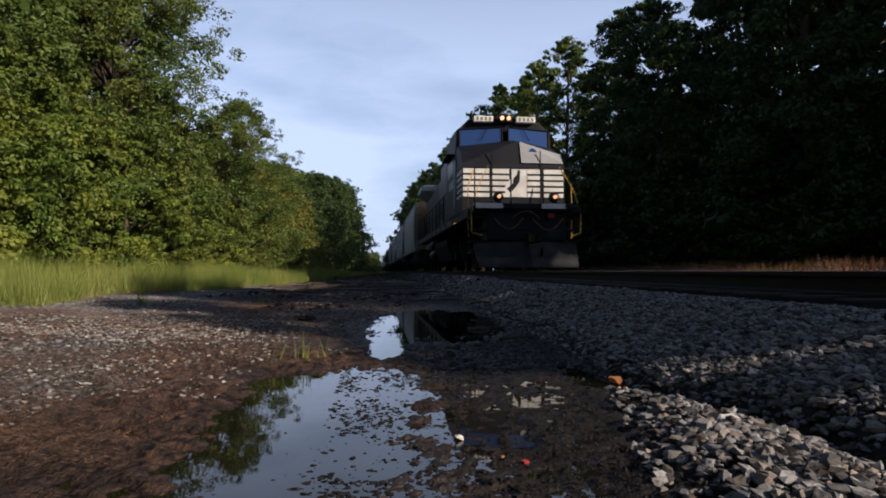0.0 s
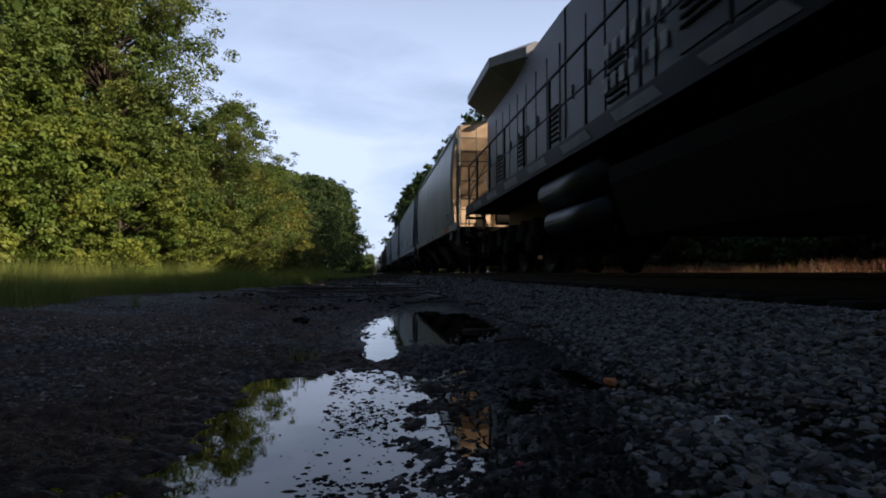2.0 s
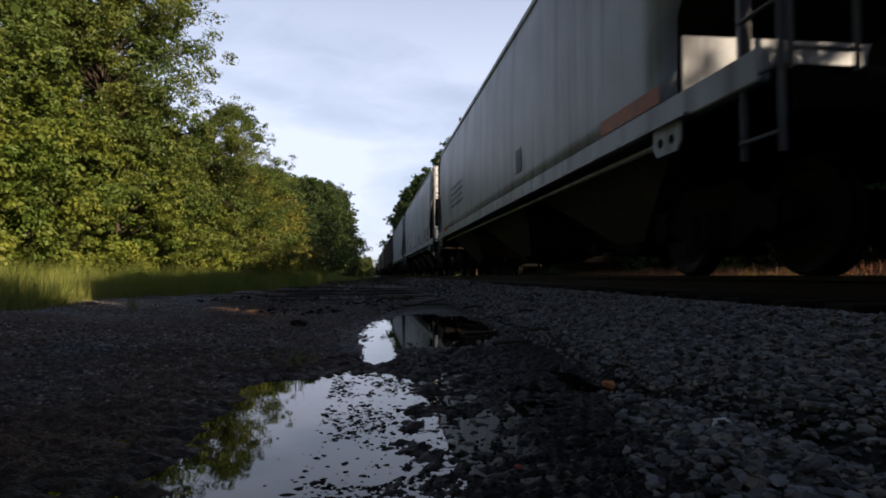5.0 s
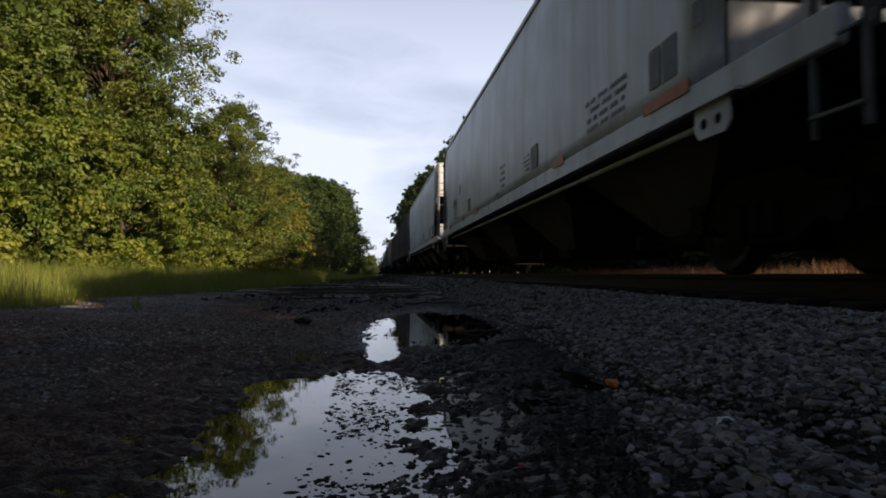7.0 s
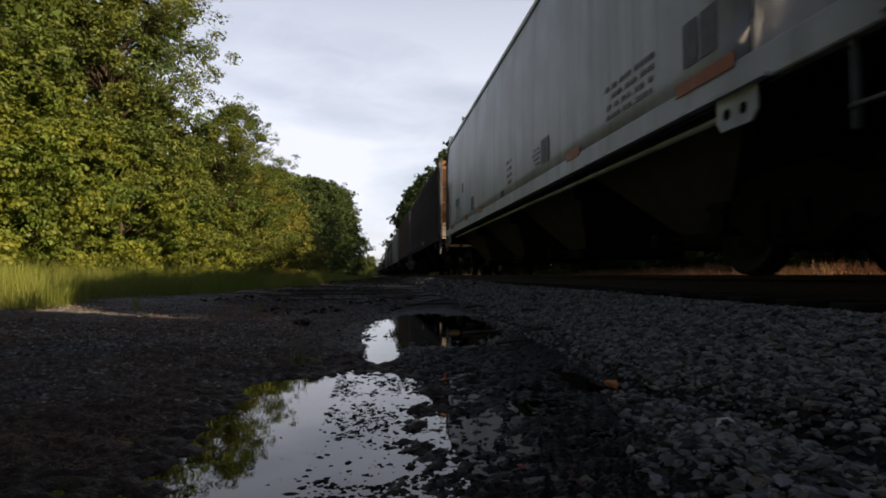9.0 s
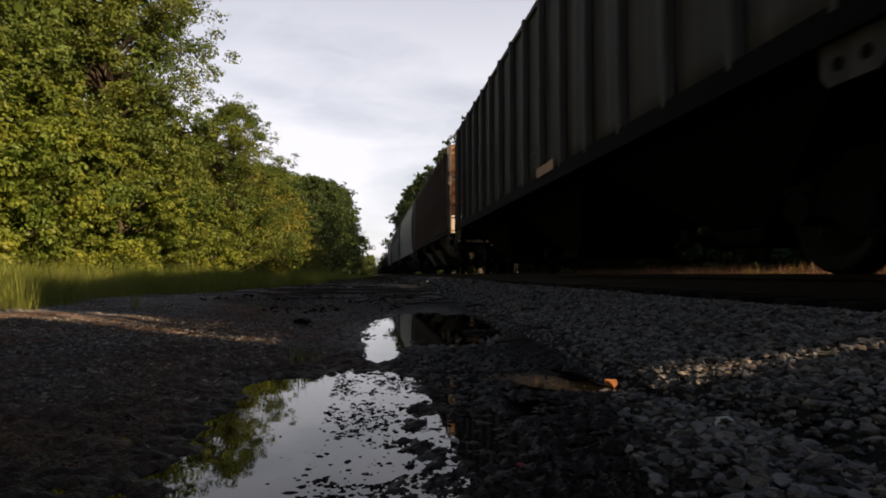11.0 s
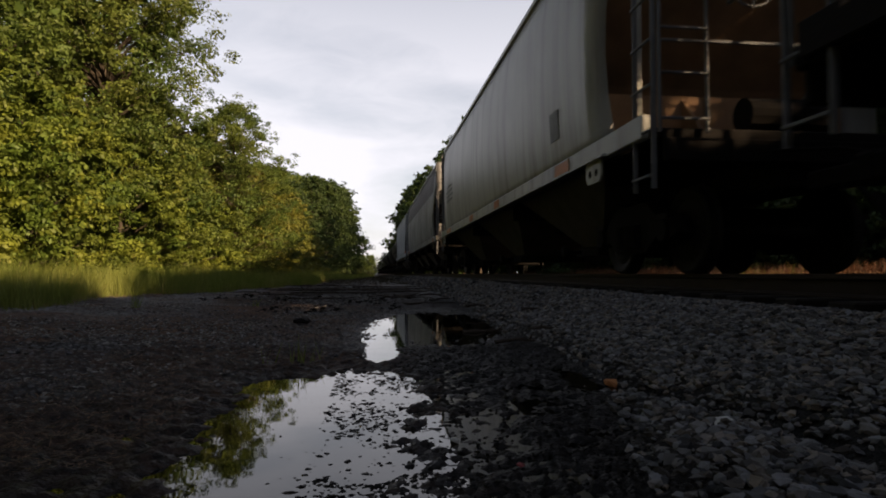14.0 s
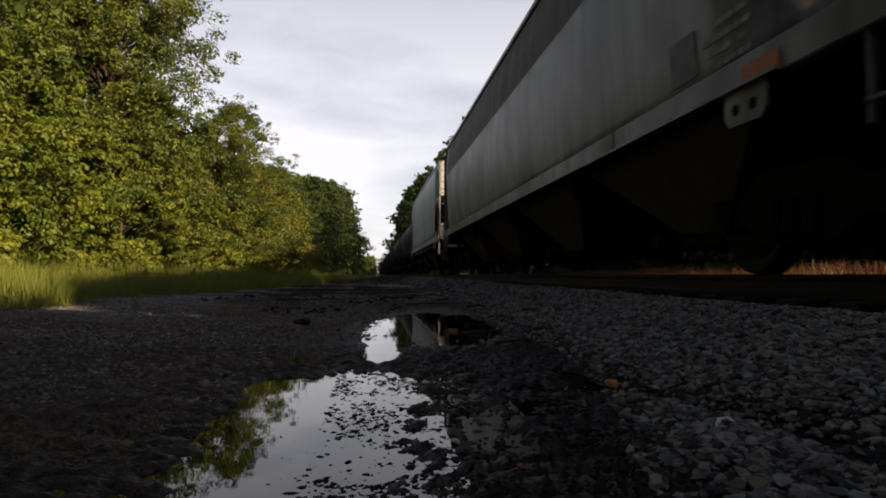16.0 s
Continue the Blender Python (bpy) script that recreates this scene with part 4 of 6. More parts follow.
M_bulk = material("chalky_end_plate_paint", (0.35, 0.31, 0.265), 0.8, vary=0.2, scale=2, second=(0.22, 0.16, 0.11))
M_rust = material("rusty_end_steel", (0.30, 0.15, 0.07), 0.85, vary=0.3, scale=3, second=(0.16, 0.08, 0.045))
P_first = paint("grey_green_car_paint", (0.33, 0.35, 0.325), 0.40, amount=0.3)
P_second = paint("blue_grey_car_paint", (0.43, 0.46, 0.485), 0.42, amount=0.35)
P_pale = paint("pale_grey_car_paint", (0.55, 0.585, 0.61), 0.42, amount=0.3, streak=(0.30, 0.295, 0.29))
P_dark = paint("sooty_ribbed_car_paint", (0.085, 0.077, 0.073), 0.7, dirt=(0.035, 0.028, 0.024), streak=(0.17, 0.145, 0.13))
P_rusty = paint("rust_brown_car_paint", (0.115, 0.078, 0.062), 0.8, dirt=(0.040, 0.030, 0.026), streak=(0.34, 0.215, 0.145))
P_tan = paint("grey_beige_car_paint", (0.33, 0.325, 0.295), 0.40, amount=0.3)
P_sooty = paint("sooty_grey_car_paint", (0.25, 0.247, 0.24), 0.45, dirt=(0.06, 0.055, 0.05), amount=0.75, streak=(0.05, 0.045, 0.04))
P_hopper = material("dull_hopper_steel", (0.075, 0.066, 0.060), 0.8, vary=0.25, scale=2, second=(0.030, 0.025, 0.022))
P_chute = material("pale_weathered_hopper_steel", (0.25, 0.235, 0.23), 0.75, vary=0.25, scale=2, second=(0.05, 0.045, 0.04))
P_tank = material("black_tank_paint", (0.03, 0.03, 0.032), 0.45, vary=0.2, scale=1.2, second=(0.08, 0.075, 0.07))


def glow(name, colour, strength):
    m = bpy.data.materials.new(name)
    m.use_nodes = True
    b = m.node_tree.nodes["Principled BSDF"]
    b.inputs["Base Color"].default_value = (*colour, 1)
    b.inputs["Emission Color"].default_value = (*colour, 1)
    b.inputs["Emission Strength"].default_value = strength
    return m


M_lamp = glow("lit_headlight", (1.0, 0.46, 0.20), 0.6)
M_number = glow("lit_number_board", (0.50, 0.48, 0.42), 0.04)
M_step = glow("amber_step_light", (1.0, 0.32, 0.10), 0.5)


def glass():
    m = bpy.data.materials.new("cab_glass")
    m.use_nodes = True
    b = m.node_tree.nodes["Principled BSDF"]
    # blue of the reflected sky is mixed into the glass's own colour
    b.inputs["Base Color"].default_value = (0.01, 0.03, 0.11, 1)
    b.inputs["Roughness"].default_value = 0.04
    b.inputs["Specular IOR Level"].default_value = 0.5
    return m


M_glass = glass()
M_side_glass = material("dusty_dark_side_glass", (0.012, 0.016, 0.022), 0.35, vary=0.2, scale=3, bump=0.0, spec=0.18)
WHEELSETS = []


def shared(name, ob, parent, m):
    """Another part on the same mesh."""
    c = new(name, ob.data)
    c.parent = parent
    c.matrix_basis = m
    return c


STORE = {}


def stored(key, make):
    if key not in STORE:
        bm = bmesh.new()
        mat, smooth = make(bm)
        me = bpy.data.meshes.new(key)
        bm.to_mesh(me)
        bm.free()
        me.materials.append(mat)
        if smooth:
            me.polygons.foreach_set("use_smooth", [True] * len(me.polygons))
        STORE[key] = me
    return STORE[key]


def put(name, key, make, parent, m=None, label=""):
    ob = new(name, stored(key, make))
    ob.parent = parent
    if m is not None:
        ob.matrix_basis = m
    if label:
        tagged(ob, label)
    return ob


def lathe(bm, profile, sides=28):
    """Turns (radius, x) points about the x axis."""
    rings = [[bm.verts.new((x, r * math.cos(6.2832 * k / sides), r * math.sin(6.2832 * k / sides))) for k in range(sides)] for r, x in profile]
    for a, b in zip(rings, rings[1:]):
        for k in range(sides):
            bm.faces.new((a[k], a[(k + 1) % sides], b[(k + 1) % sides], b[k]))
    bm.faces.new(rings[0][::-1]); bm.faces.new(rings[-1])
    bmesh.ops.recalc_face_normals(bm, faces=bm.faces)


def wheelset_mesh(r):
    def make(bm):
        lathe(bm, [(0.07, -1.05), (0.085, -0.86), (0.12, -0.85), (r * 0.72, -0.80), (r * 0.84, -0.83), (r - 0.03, -0.84), (r, -0.82), (r + 0.005, -0.73),
                   (r + 0.03, -0.715), (r + 0.03, -0.69), (r * 0.85, -0.70), (r * 0.72, -0.75), (0.14, -0.72), (0.09, -0.68), (0.085, 0.68), (0.14, 0.72), (r * 0.72, 0.75),
                   (r * 0.85, 0.70), (r + 0.03, 0.69), (r + 0.03, 0.715), (r + 0.005, 0.73), (r, 0.82), (r - 0.03, 0.84), (r * 0.84, 0.83), (r * 0.72, 0.80),
                   (0.12, 0.85), (0.085, 0.86), (0.07, 1.05)])
        for k in range(4):   # spokes of grime and casting marks that show the turning
            a = k * 1.5708
            for s in (-1, 1):
                box(bm, s * 0.83, math.cos(a) * r * 0.45, math.sin(a) * r * 0.45, 0.02, 0.05, 0.05)
        return M_wheel, False
    return make


def add_wheelset(truck, y, r):
    w = put("wheelset", f"wheelset{r}", wheelset_mesh(r), truck)
    w.matrix_parent_inverse = Matrix.Translation((0, y, r))
    WHEELSETS.append((w, r))
    return w


def freight_truck(parent, y):
    truck = new("truck")
    truck.parent = parent
    truck.matrix_basis = pose(0, y, 0)

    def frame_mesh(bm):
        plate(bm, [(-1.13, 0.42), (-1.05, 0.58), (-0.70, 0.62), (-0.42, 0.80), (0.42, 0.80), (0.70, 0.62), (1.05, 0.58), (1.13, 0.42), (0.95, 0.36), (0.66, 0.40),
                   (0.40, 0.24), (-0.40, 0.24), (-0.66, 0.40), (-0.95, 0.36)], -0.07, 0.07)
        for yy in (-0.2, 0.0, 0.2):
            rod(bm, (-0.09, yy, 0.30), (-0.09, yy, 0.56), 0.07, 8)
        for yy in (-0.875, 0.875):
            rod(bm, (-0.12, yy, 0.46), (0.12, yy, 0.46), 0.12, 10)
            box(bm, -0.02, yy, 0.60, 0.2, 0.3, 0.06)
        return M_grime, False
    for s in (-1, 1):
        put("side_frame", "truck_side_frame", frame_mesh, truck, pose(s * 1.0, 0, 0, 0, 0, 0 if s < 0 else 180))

    def bolster(bm):
        box(bm, 0, 0, 0.66, 2.1, 0.36, 0.24, bevel=0.03)
        box(bm, 0, 0, 0.82, 0.5, 0.5, 0.12, bevel=0.03)
        for s in (-1, 1):
            box(bm, 0, s * 0.40, 0.38, 1.7, 0.10, 0.12, bevel=0.02)
        return M_grime, False
    put("bolster", "truck_bolster", bolster, truck)
    for yy in (-0.875, 0.875):
        add_wheelset(truck, yy, 0.457)
    return truck


def coupler_mesh(bm):
    box(bm, 0, -0.35, 0.86, 0.16, 0.75, 0.18, bevel=0.02)
    box(bm, -0.06, -0.78, 0.86, 0.26, 0.26, 0.28, bevel=0.04)
    box(bm, 0.12, -0.86, 0.86, 0.12, 0.18, 0.24, bevel=0.03)
    bars(bm, [(-0.5, -0.10, 1.12), (0.02, -0.30, 1.12), (0.04, -0.62, 1.02)], 0.016)
    bars(bm, [(0.35, -0.12, 0.80), (0.36, -0.28, 0.62), (0.30, -0.55, 0.42), (0.24, -0.80, 0.62)], 0.03)
    return M_grime, False


def ladder_bm(bm, width, z0, z1, gap=0.42, r=0.020):
    """A ladder in the plane x = 0, along y."""
    for s in (-1, 1):
        box(bm, 0, s * width / 2, (z0 + z1) / 2, 0.045, 0.02, z1 - z0)
    n = int((z1 - z0 - 0.15) / gap)
    for i in range(n + 1):
        z = z0 + 0.12 + i * gap
        rod(bm, (-0.03, -width / 2, z), (-0.03, width / 2, z), r * 0.8, 6)


def hopper_section(style):
    """Half of the body's cross-section, from the side sill up to the ridge: (x, z)."""
    if style == "round":
        return [(1.525, 1.42), (1.55, 1.62), (1.58, 1.95), (1.60, 2.40), (1.61, 2.85), (1.60, 3.30), (1.575, 3.75), (1.53, 4.10), (1.50, 4.36), (1.40, 4.42), (0.75, 4.56), (0.0, 4.60)]
    if style == "flat":
        return [(1.575, 1.42), (1.58, 1.70), (1.585, 2.15), (1.59, 2.60), (1.585, 3.10), (1.575, 3.60), (1.555, 4.05), (1.52, 4.28), (1.50, 4.36), (1.36, 4.42), (0.75, 4.55), (0.0, 4.58)]
    return [(1.50, 1.42), (1.50, 1.70), (1.50, 2.15), (1.50, 2.60), (1.50, 3.10), (1.50, 3.60), (1.50, 4.05), (1.50, 4.20), (1.50, 4.30), (1.36, 4.36), (0.75, 4.48), (0.0, 4.52)]


def end_inset(style, z):
    if style == "round":
        return float(np.interp(z, [1.42, 1.62, 1.95, 2.4, 2.85, 3.3, 3.75, 4.1, 4.36], [0.50, 0.55, 0.60, 0.62, 0.56, 0.42, 0.25, 0.10, 0.0]))
    return float(np.interp(z, [1.42, 1.70, 2.15, 3.10, 3.6, 4.36], [0.85, 0.85, 0.82, 0.10, 0.0, 0.0]))


def back_inset(z, deep=False):
    if deep:
        return float(np.interp(z, [1.42, 2.10, 3.02, 3.10, 4.36], [2.20, 2.15, 0.35, 0.10, 0.03]))
    return float(np.interp(z, [1.42, 2.15, 2.4, 3.3, 3.9, 4.2, 4.36], [2.1, 2.05, 1.75, 0.85, 0.16, 0.08, 0.04]))


def covered_hopper(length, style, coat, label, bays=3, ribs=0, chutes=None, sill=1.27, end_coat=None, band=None, marks=(), group="covered hopper cars of the train"):
    """A covered hopper. length: over the end platforms. marks: (kind, y, z, w, h) on the side facing the path."""
    car = new("covered_hopper")
    e = length / 2 - 0.5           # where the body ends
    sec = hopper_section(style)
    full = sec + [(-x, z) for x, z in sec[-2::-1]]
    bm = bmesh.new()
    ys = np.linspace(-1, 1, 13)
    rings = []
    for k, f in enumerate(ys):
        ring = []
        for x, z in full:
            ins = end_inset(style, z) * (1 if k in (0, len(ys) - 1) else 0)
            lim = e - ins
            y = f * e if abs(f * e) < lim - 0.3 else math.copysign(lim if abs(f) == 1 else min(lim - 0.02, abs(f * e)), f)
            ring.append(bm.verts.new((x, y, z)))
        rings.append(ring)
    n = len(full)
    for a, b in zip(rings, rings[1:]):
        for i in range(n - 1):
            bm.faces.new((a[i], b[i], b[i + 1], a[i + 1]))
        bm.faces.new((a[n - 1], b[n - 1], b[0], a[0]))
    half = n // 2
    # the end sheets lie back between the side sheets: upright at the top, then sloping inward to the bulkhead
    for ring, side, flip in ((rings[0], -1, False), (rings[-1], 1, True)):
        inner = [bm.verts.new((x * 0.985, side * (e - back_inset(z, end_coat is None)), z - 0.01)) for x, z in full]
        for i in range(n - 1):
            f = (ring[i], ring[i + 1], inner[i + 1], inner[i])
            bm.faces.new(f[::-1] if flip else f)
        bm.faces.new((ring[n - 1], ring[0], inner[0], inner[n - 1]))
        for i in range(half):
            f = (inner[i], inner[i + 1], inner[n - 2 - i], inner[n - 1 - i]) if i + 1 != n - 2 - i else (inner[i], inner[i + 1], inner[n - 1 - i])
            bm.faces.new(f[::-1] if flip else f)
    bmesh.ops.recalc_face_normals(bm, faces=bm.faces)
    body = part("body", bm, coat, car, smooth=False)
    for p in body.data.polygons:
        p.use_smooth = abs(p.normal.y) < 0.3 and abs(p.normal.z) < 0.97
    if not end_coat:      # black puts the shade of the hollow under the slope sheets into the colour
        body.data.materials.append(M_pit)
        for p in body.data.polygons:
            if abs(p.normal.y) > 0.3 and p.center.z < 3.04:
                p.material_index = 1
    if end_coat:
        body.data.materials.append(end_coat)
        for p in body.data.polygons:
            if abs(p.normal.y) > 0.3:
                p.material_index = 1
    # posts on the sides of a ribbed car
    for i in range(ribs):
        y = -e + 0.12 + (2 * e - 0.24) * i / (ribs - 1)
        for s in (-1, 1):
            put("side_post", f"post{style}{coat.name}", lambda b: (box(b, 0, 0, 2.86, 0.11, 0.10, 2.86, bevel=0.02), (coat, False))[1], car, pose(s * 1.555, y, 0))
    # eave and sill
    for s in (-1, 1):
        bm = bmesh.new()
        box(bm, s * (sec[8][0] + 0.015), 0, sec[8][1] - 0.02, 0.07, 2 * e + 0.04, 0.10, bevel=0.015)
        part("eave_rail", bm, coat, car)
        bm = bmesh.new()
        box(bm, s * 1.555, 0, sill + 0.115, 0.10, 2 * e + 0.55, 0.23, bevel=0.012)
        box(bm, s * 1.60, 0, sill + 0.012, 0.12, 2 * e - 1.2, 0.024)
        part("side_sill", bm, M_grime if ribs else coat, car)
        if style == "flat":
            bm = bmesh.new()
            rod(bm, (s * 1.50, -e + 1.4, sill - 0.09), (s * 1.50, e - 1.4, sill - 0.09), 0.028, 6)
            part("air_pipe", bm, coat, car)
    if band:
        bm = bmesh.new()
        for i in (5, 6, 7):
            (x0, z0), (x1, z1) = sec[i], sec[i + 1]
            for s in (-1, 1):
                vs = [bm.verts.new((s * (x0 + 0.004), -e + 0.6, z0)), bm.verts.new((s * (x0 + 0.004), e - 0.6, z0)),
                      bm.verts.new((s * (x1 + 0.004), e - 0.6, z1)), bm.verts.new((s * (x1 + 0.004), -e + 0.6, z1))]
                bm.faces.new(vs)
        part("upper_band", bm, band, car, "darker sooty band below the roof")
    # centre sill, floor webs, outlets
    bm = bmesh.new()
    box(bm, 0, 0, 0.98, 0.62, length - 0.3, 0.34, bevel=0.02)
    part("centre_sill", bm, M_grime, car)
    span = 2 * (e - 1.05) / bays
    for i in range(bays):
        yc = -(e - 1.05) + span * (i + 0.5)

        def chute(b, span=span):
            top = [(-1.42, -span / 2 + 0.04, 1.43), (1.42, -span / 2 + 0.04, 1.43), (1.42, span / 2 - 0.04, 1.43), (-1.42, span / 2 - 0.04, 1.43)]
            low = [(-0.75, -0.42, 0.42), (0.75, -0.42, 0.42), (0.75, 0.42, 0.42), (-0.75, 0.42, 0.42)]
            t, l = [b.verts.new(p) for p in top], [b.verts.new(p) for p in low]
            for k in range(4):
                b.faces.new((t[k], l[k], l[(k + 1) % 4], t[(k + 1) % 4]))
            b.faces.new(t[::-1]); b.faces.new(l)
            bmesh.ops.recalc_face_normals(b, faces=b.faces)
            return (chutes or P_hopper, False)
        ch = put("discharge_hopper", f"chute{span:.2f}{(chutes or P_hopper).name}", chute, car, pose(0, yc, 0))

        def gate(b):
            box(b, 0, 0, 0.33, 1.7, 1.0, 0.14, bevel=0.02)
            rod(b, (-1.15, 0.25, 0.34), (1.15, 0.25, 0.34), 0.03, 6)
            for s in (-1, 1):
                box(b, s * 1.12, 0.25, 0.34, 0.08, 0.16, 0.16, bevel=0.02)
            return (M_grime, False)
        put("outlet_gate", "outlet_gate", gate, ch)
        bm = bmesh.new()
        plate(bm, [(yc - span / 2 - 0.02, 1.40), (yc - span / 2 + 0.02, 1.40), (yc - span / 2 + 0.02, 1.0), (yc - span / 2 - 0.02, 1.0)], -1.45, 1.45)
        part("cross_ridge", bm, M_grime, car)
    # roof: running board and hatches
    ridge = sec[-1][1]
    bm = bmesh.new()
    for s in (-1, 1):
        box(bm, s * 0.55, 0, ridge + 0.10, 0.30, length, 0.03)
    for y in np.arange(-e, e + 0.1, 1.6):
        box(bm, 0, y, ridge + 0.05, 1.5, 0.05, 0.08)
    part("running_board", bm, coat, car, "galvanised roof walkway")
    for i in range(6):
        bm = bmesh.new()
        box(bm, 0, -e + e / 6 + i * e / 3, ridge + 0.07, 0.62, e / 3 - 0.35, 0.12, bevel=0.03)
        part("roof_hatch", bm, coat, car)
    # ends
    for s in (-1, 1):
        pad = 1.02 if s < 0 else 0.75
        bm = bmesh.new()
        box(bm, 0, s * (e + 0.20), sill + 0.03, 3.06, 0.42, 0.10, bevel=0.012)         # platform
        box(bm, 0, s * (e - 0.45), sill + 0.02, 2.9, 0.95, 0.05)                        # shear plate
        part("end_platform", bm, M_grime, car)
        bm = bmesh.new()
        box(bm, 0, s * (e + 0.40), sill - 0.12, 2.9, 0.06, 0.22, bevel=0.012)
        part("end_sill", bm, M_grime, car)
        bm = bmesh.new()
        plate(bm, [(s * (e - 0.98), sill + 0.06), (s * (e - 0.98), 2.02), (s * (e - 0.35), sill + 0.06)], -0.55, -0.50)
        plate(bm, [(s * (e - 0.98), sill + 0.06), (s * (e - 0.98), 2.02), (s * (e - 0.35), sill + 0.06)], 0.50, 0.55)
        plate(bm, [(s * (e - 1.02), sill + 0.05), (s * (e - 0.98), sill + 0.05), (s * (e - 0.98), 2.06), (s * (e - 1.02), 2.06)], -1.46, 1.46)
        part("end_bulkhead", bm, M_bulk if ribs else end_coat or coat, car)
        for q in (-1, 1):
            bm = bmesh.new()
            box(bm, q * 1.50, s * (e - 0.04), (sill + 4.3) / 2, 0.07, 0.09, 4.3 - sill, bevel=0.01)
            part("corner_post", bm, coat, car)
            put("side_ladder", f"side_ladder{sill}", lambda b: (ladder_bm(b, 0.40, 0.78, 4.30), (M_ladder, False))[1],
                car, pose(q * 1.56, s * (e + 0.24), 0, 0, 0, 0 if q < 0 else 180))
            put("end_ladder", "end_ladder", lambda b: (ladder_bm(b, 0.46, 1.30, 4.35), (M_ladder, False))[1],
                car, pose(q * 1.28, s * (e + 0.46), 0, 0, 0, 90 if s < 0 else -90))

            def bracket(b):
                plate(b, [(-0.26, 0.0), (0.22, 0.0), (0.22, -0.19), (0.16, -0.26), (-0.20, -0.26), (-0.26, -0.19)], -0.012, 0.012)
                return (coat, False)
            put("jacking_bracket", f"bracket{coat.name}", bracket, car, pose(q * 1.60, s * (e - pad), sill + 0.02))
            for dy in (-0.12, 0.08):
                bm = bmesh.new()
                bmesh.ops.create_cone(bm, cap_ends=True, segments=14, radius1=0.042, radius2=0.042, depth=0.034, matrix=pose(q * 1.60, s * (e - pad) + dy, sill - 0.13, 0, 90, 0))
                part("bracket_hole", bm, M_grime, car)
        for z in (2.15, 3.25):
            bm = bmesh.new()
            rod(bm, (-1.5, s * (e + 0.46), z), (1.5, s * (e + 0.46), z), 0.017)
            part("grab_bar", bm, M_ladder, car)
        put("coupler", "coupler", coupler_mesh, car, pose(0, s * (length / 2 - 0.02), 0, 0, 0, 0 if s < 0 else 180))
        freight_truck(car, s * (e - 1.25))
    bm = bmesh.new()
    ring = [(-0.6 + 0.22 * math.cos(a * math.pi / 6), -(e + 0.50), 2.7 + 0.22 * math.sin(a * math.pi / 6)) for a in range(13)]
    bars(bm, ring, 0.016)
    for a in range(0, 12, 3):
        rod(bm, (-0.6, -(e + 0.50), 2.7), ring[a], 0.012)
    rod(bm, (-0.6, -(e + 0.52), 2.7), (-0.6, -(e + 0.1), 2.7), 0.03)
    part("brake_wheel", bm, M_ladder, car)
    bm = bmesh.new()
    rod(bm, (-0.35, -(e - 0.10), 1.62), (0.55, -(e - 0.10), 1.62), 0.18, 14)
    part("brake_cylinder", bm, M_grime, car)
    # markings on the side that faces the path
    def side_x(z):
        return -float(np.interp(z, [p[1] for p in sec[:9]], [p[0] for p in sec[:9]])) - 0.006
    for kind, y, z, w, h in marks:
        bm = bmesh.new()
        x0, x1 = (side_x(z), side_x(z + h)) if z > sill + 0.2 else (-1.612, -1.612)
        if kind == "panel":
            for a, b, c, d in ((0, 0, w, 0.05), (0, h - 0.05, w, 0.05), (0, 0, 0.05, h), (w - 0.05, 0, 0.05, h), (w * 0.42, 0, 0.06, h)):
                xx = x0 + (x1 - x0) * (b + d / 2) / h
                box(bm, xx - 0.003, y + a + c / 2, z + b + d / 2, 0.010, c, d)
            panel = part("data_panel", bm, M_stencil_light, car, "pale framed data panel")
            bm = bmesh.new()
            slabs = [bm.verts.new((xx, yy, zz)) for xx, yy, zz in ((x0 - 0.003, y, z), (x0 - 0.003, y + w, z), (x1 - 0.003, y + w, z + h), (x1 - 0.003, y, z + h))]
            bm.faces.new(slabs[::-1])
            part("panel_ground", bm, M_stencil, panel, "dark ground of the data panel")
            continue
        if kind == "lines":
            rng = random.Random(int(y * 100))
            for r in range(4):
                p = rng.uniform(0, 0.1)
                while p < w - 0.1:
                    c = rng.uniform(0.04, 0.14)
                    box(bm, x0 + (x1 - x0) * (1 - (r + 0.5) / 4), y + p + c / 2, z + h - (r + 0.5) * h / 4, 0.006, c, h / 4 * 0.45)
                    p += c + rng.choice((0.03, 0.03, 0.10))
            tagged(part("stencilled_lines", bm, M_stencil if coat in (P_dark, P_rusty) else M_faint, car), kind="stuff")
            continue
        vs = [bm.verts.new((x0 - d, y + a, z)) if lowr else bm.verts.new((x1 - d, y + a, z + h)) for a, lowr, d in
              ((0, True, 0), (w, True, 0), (w, False, 0), (0, False, 0), (0, True, 0.006), (w, True, 0.006), (w, False, 0.006), (0, False, 0.006))]
        for f in ((4, 5, 6, 7), (0, 1, 5, 4), (1, 2, 6, 5), (2, 3, 7, 6), (3, 0, 4, 7)):
            bm.faces.new([vs[i] for i in f])
        bmesh.ops.recalc_face_normals(bm, faces=bm.faces)
        if kind == "strip":
            part("reflective_strip", bm, M_orange, car, "faded orange reflective strip")
        elif kind == "amber":
            part("amber_patch", bm, M_amber, car, "amber paint patch")
        else:
            part("stencil_block", bm, M_faint if kind == "faint" else M_stencil, car)
    return tagged(car, label, "freight car", group=group)


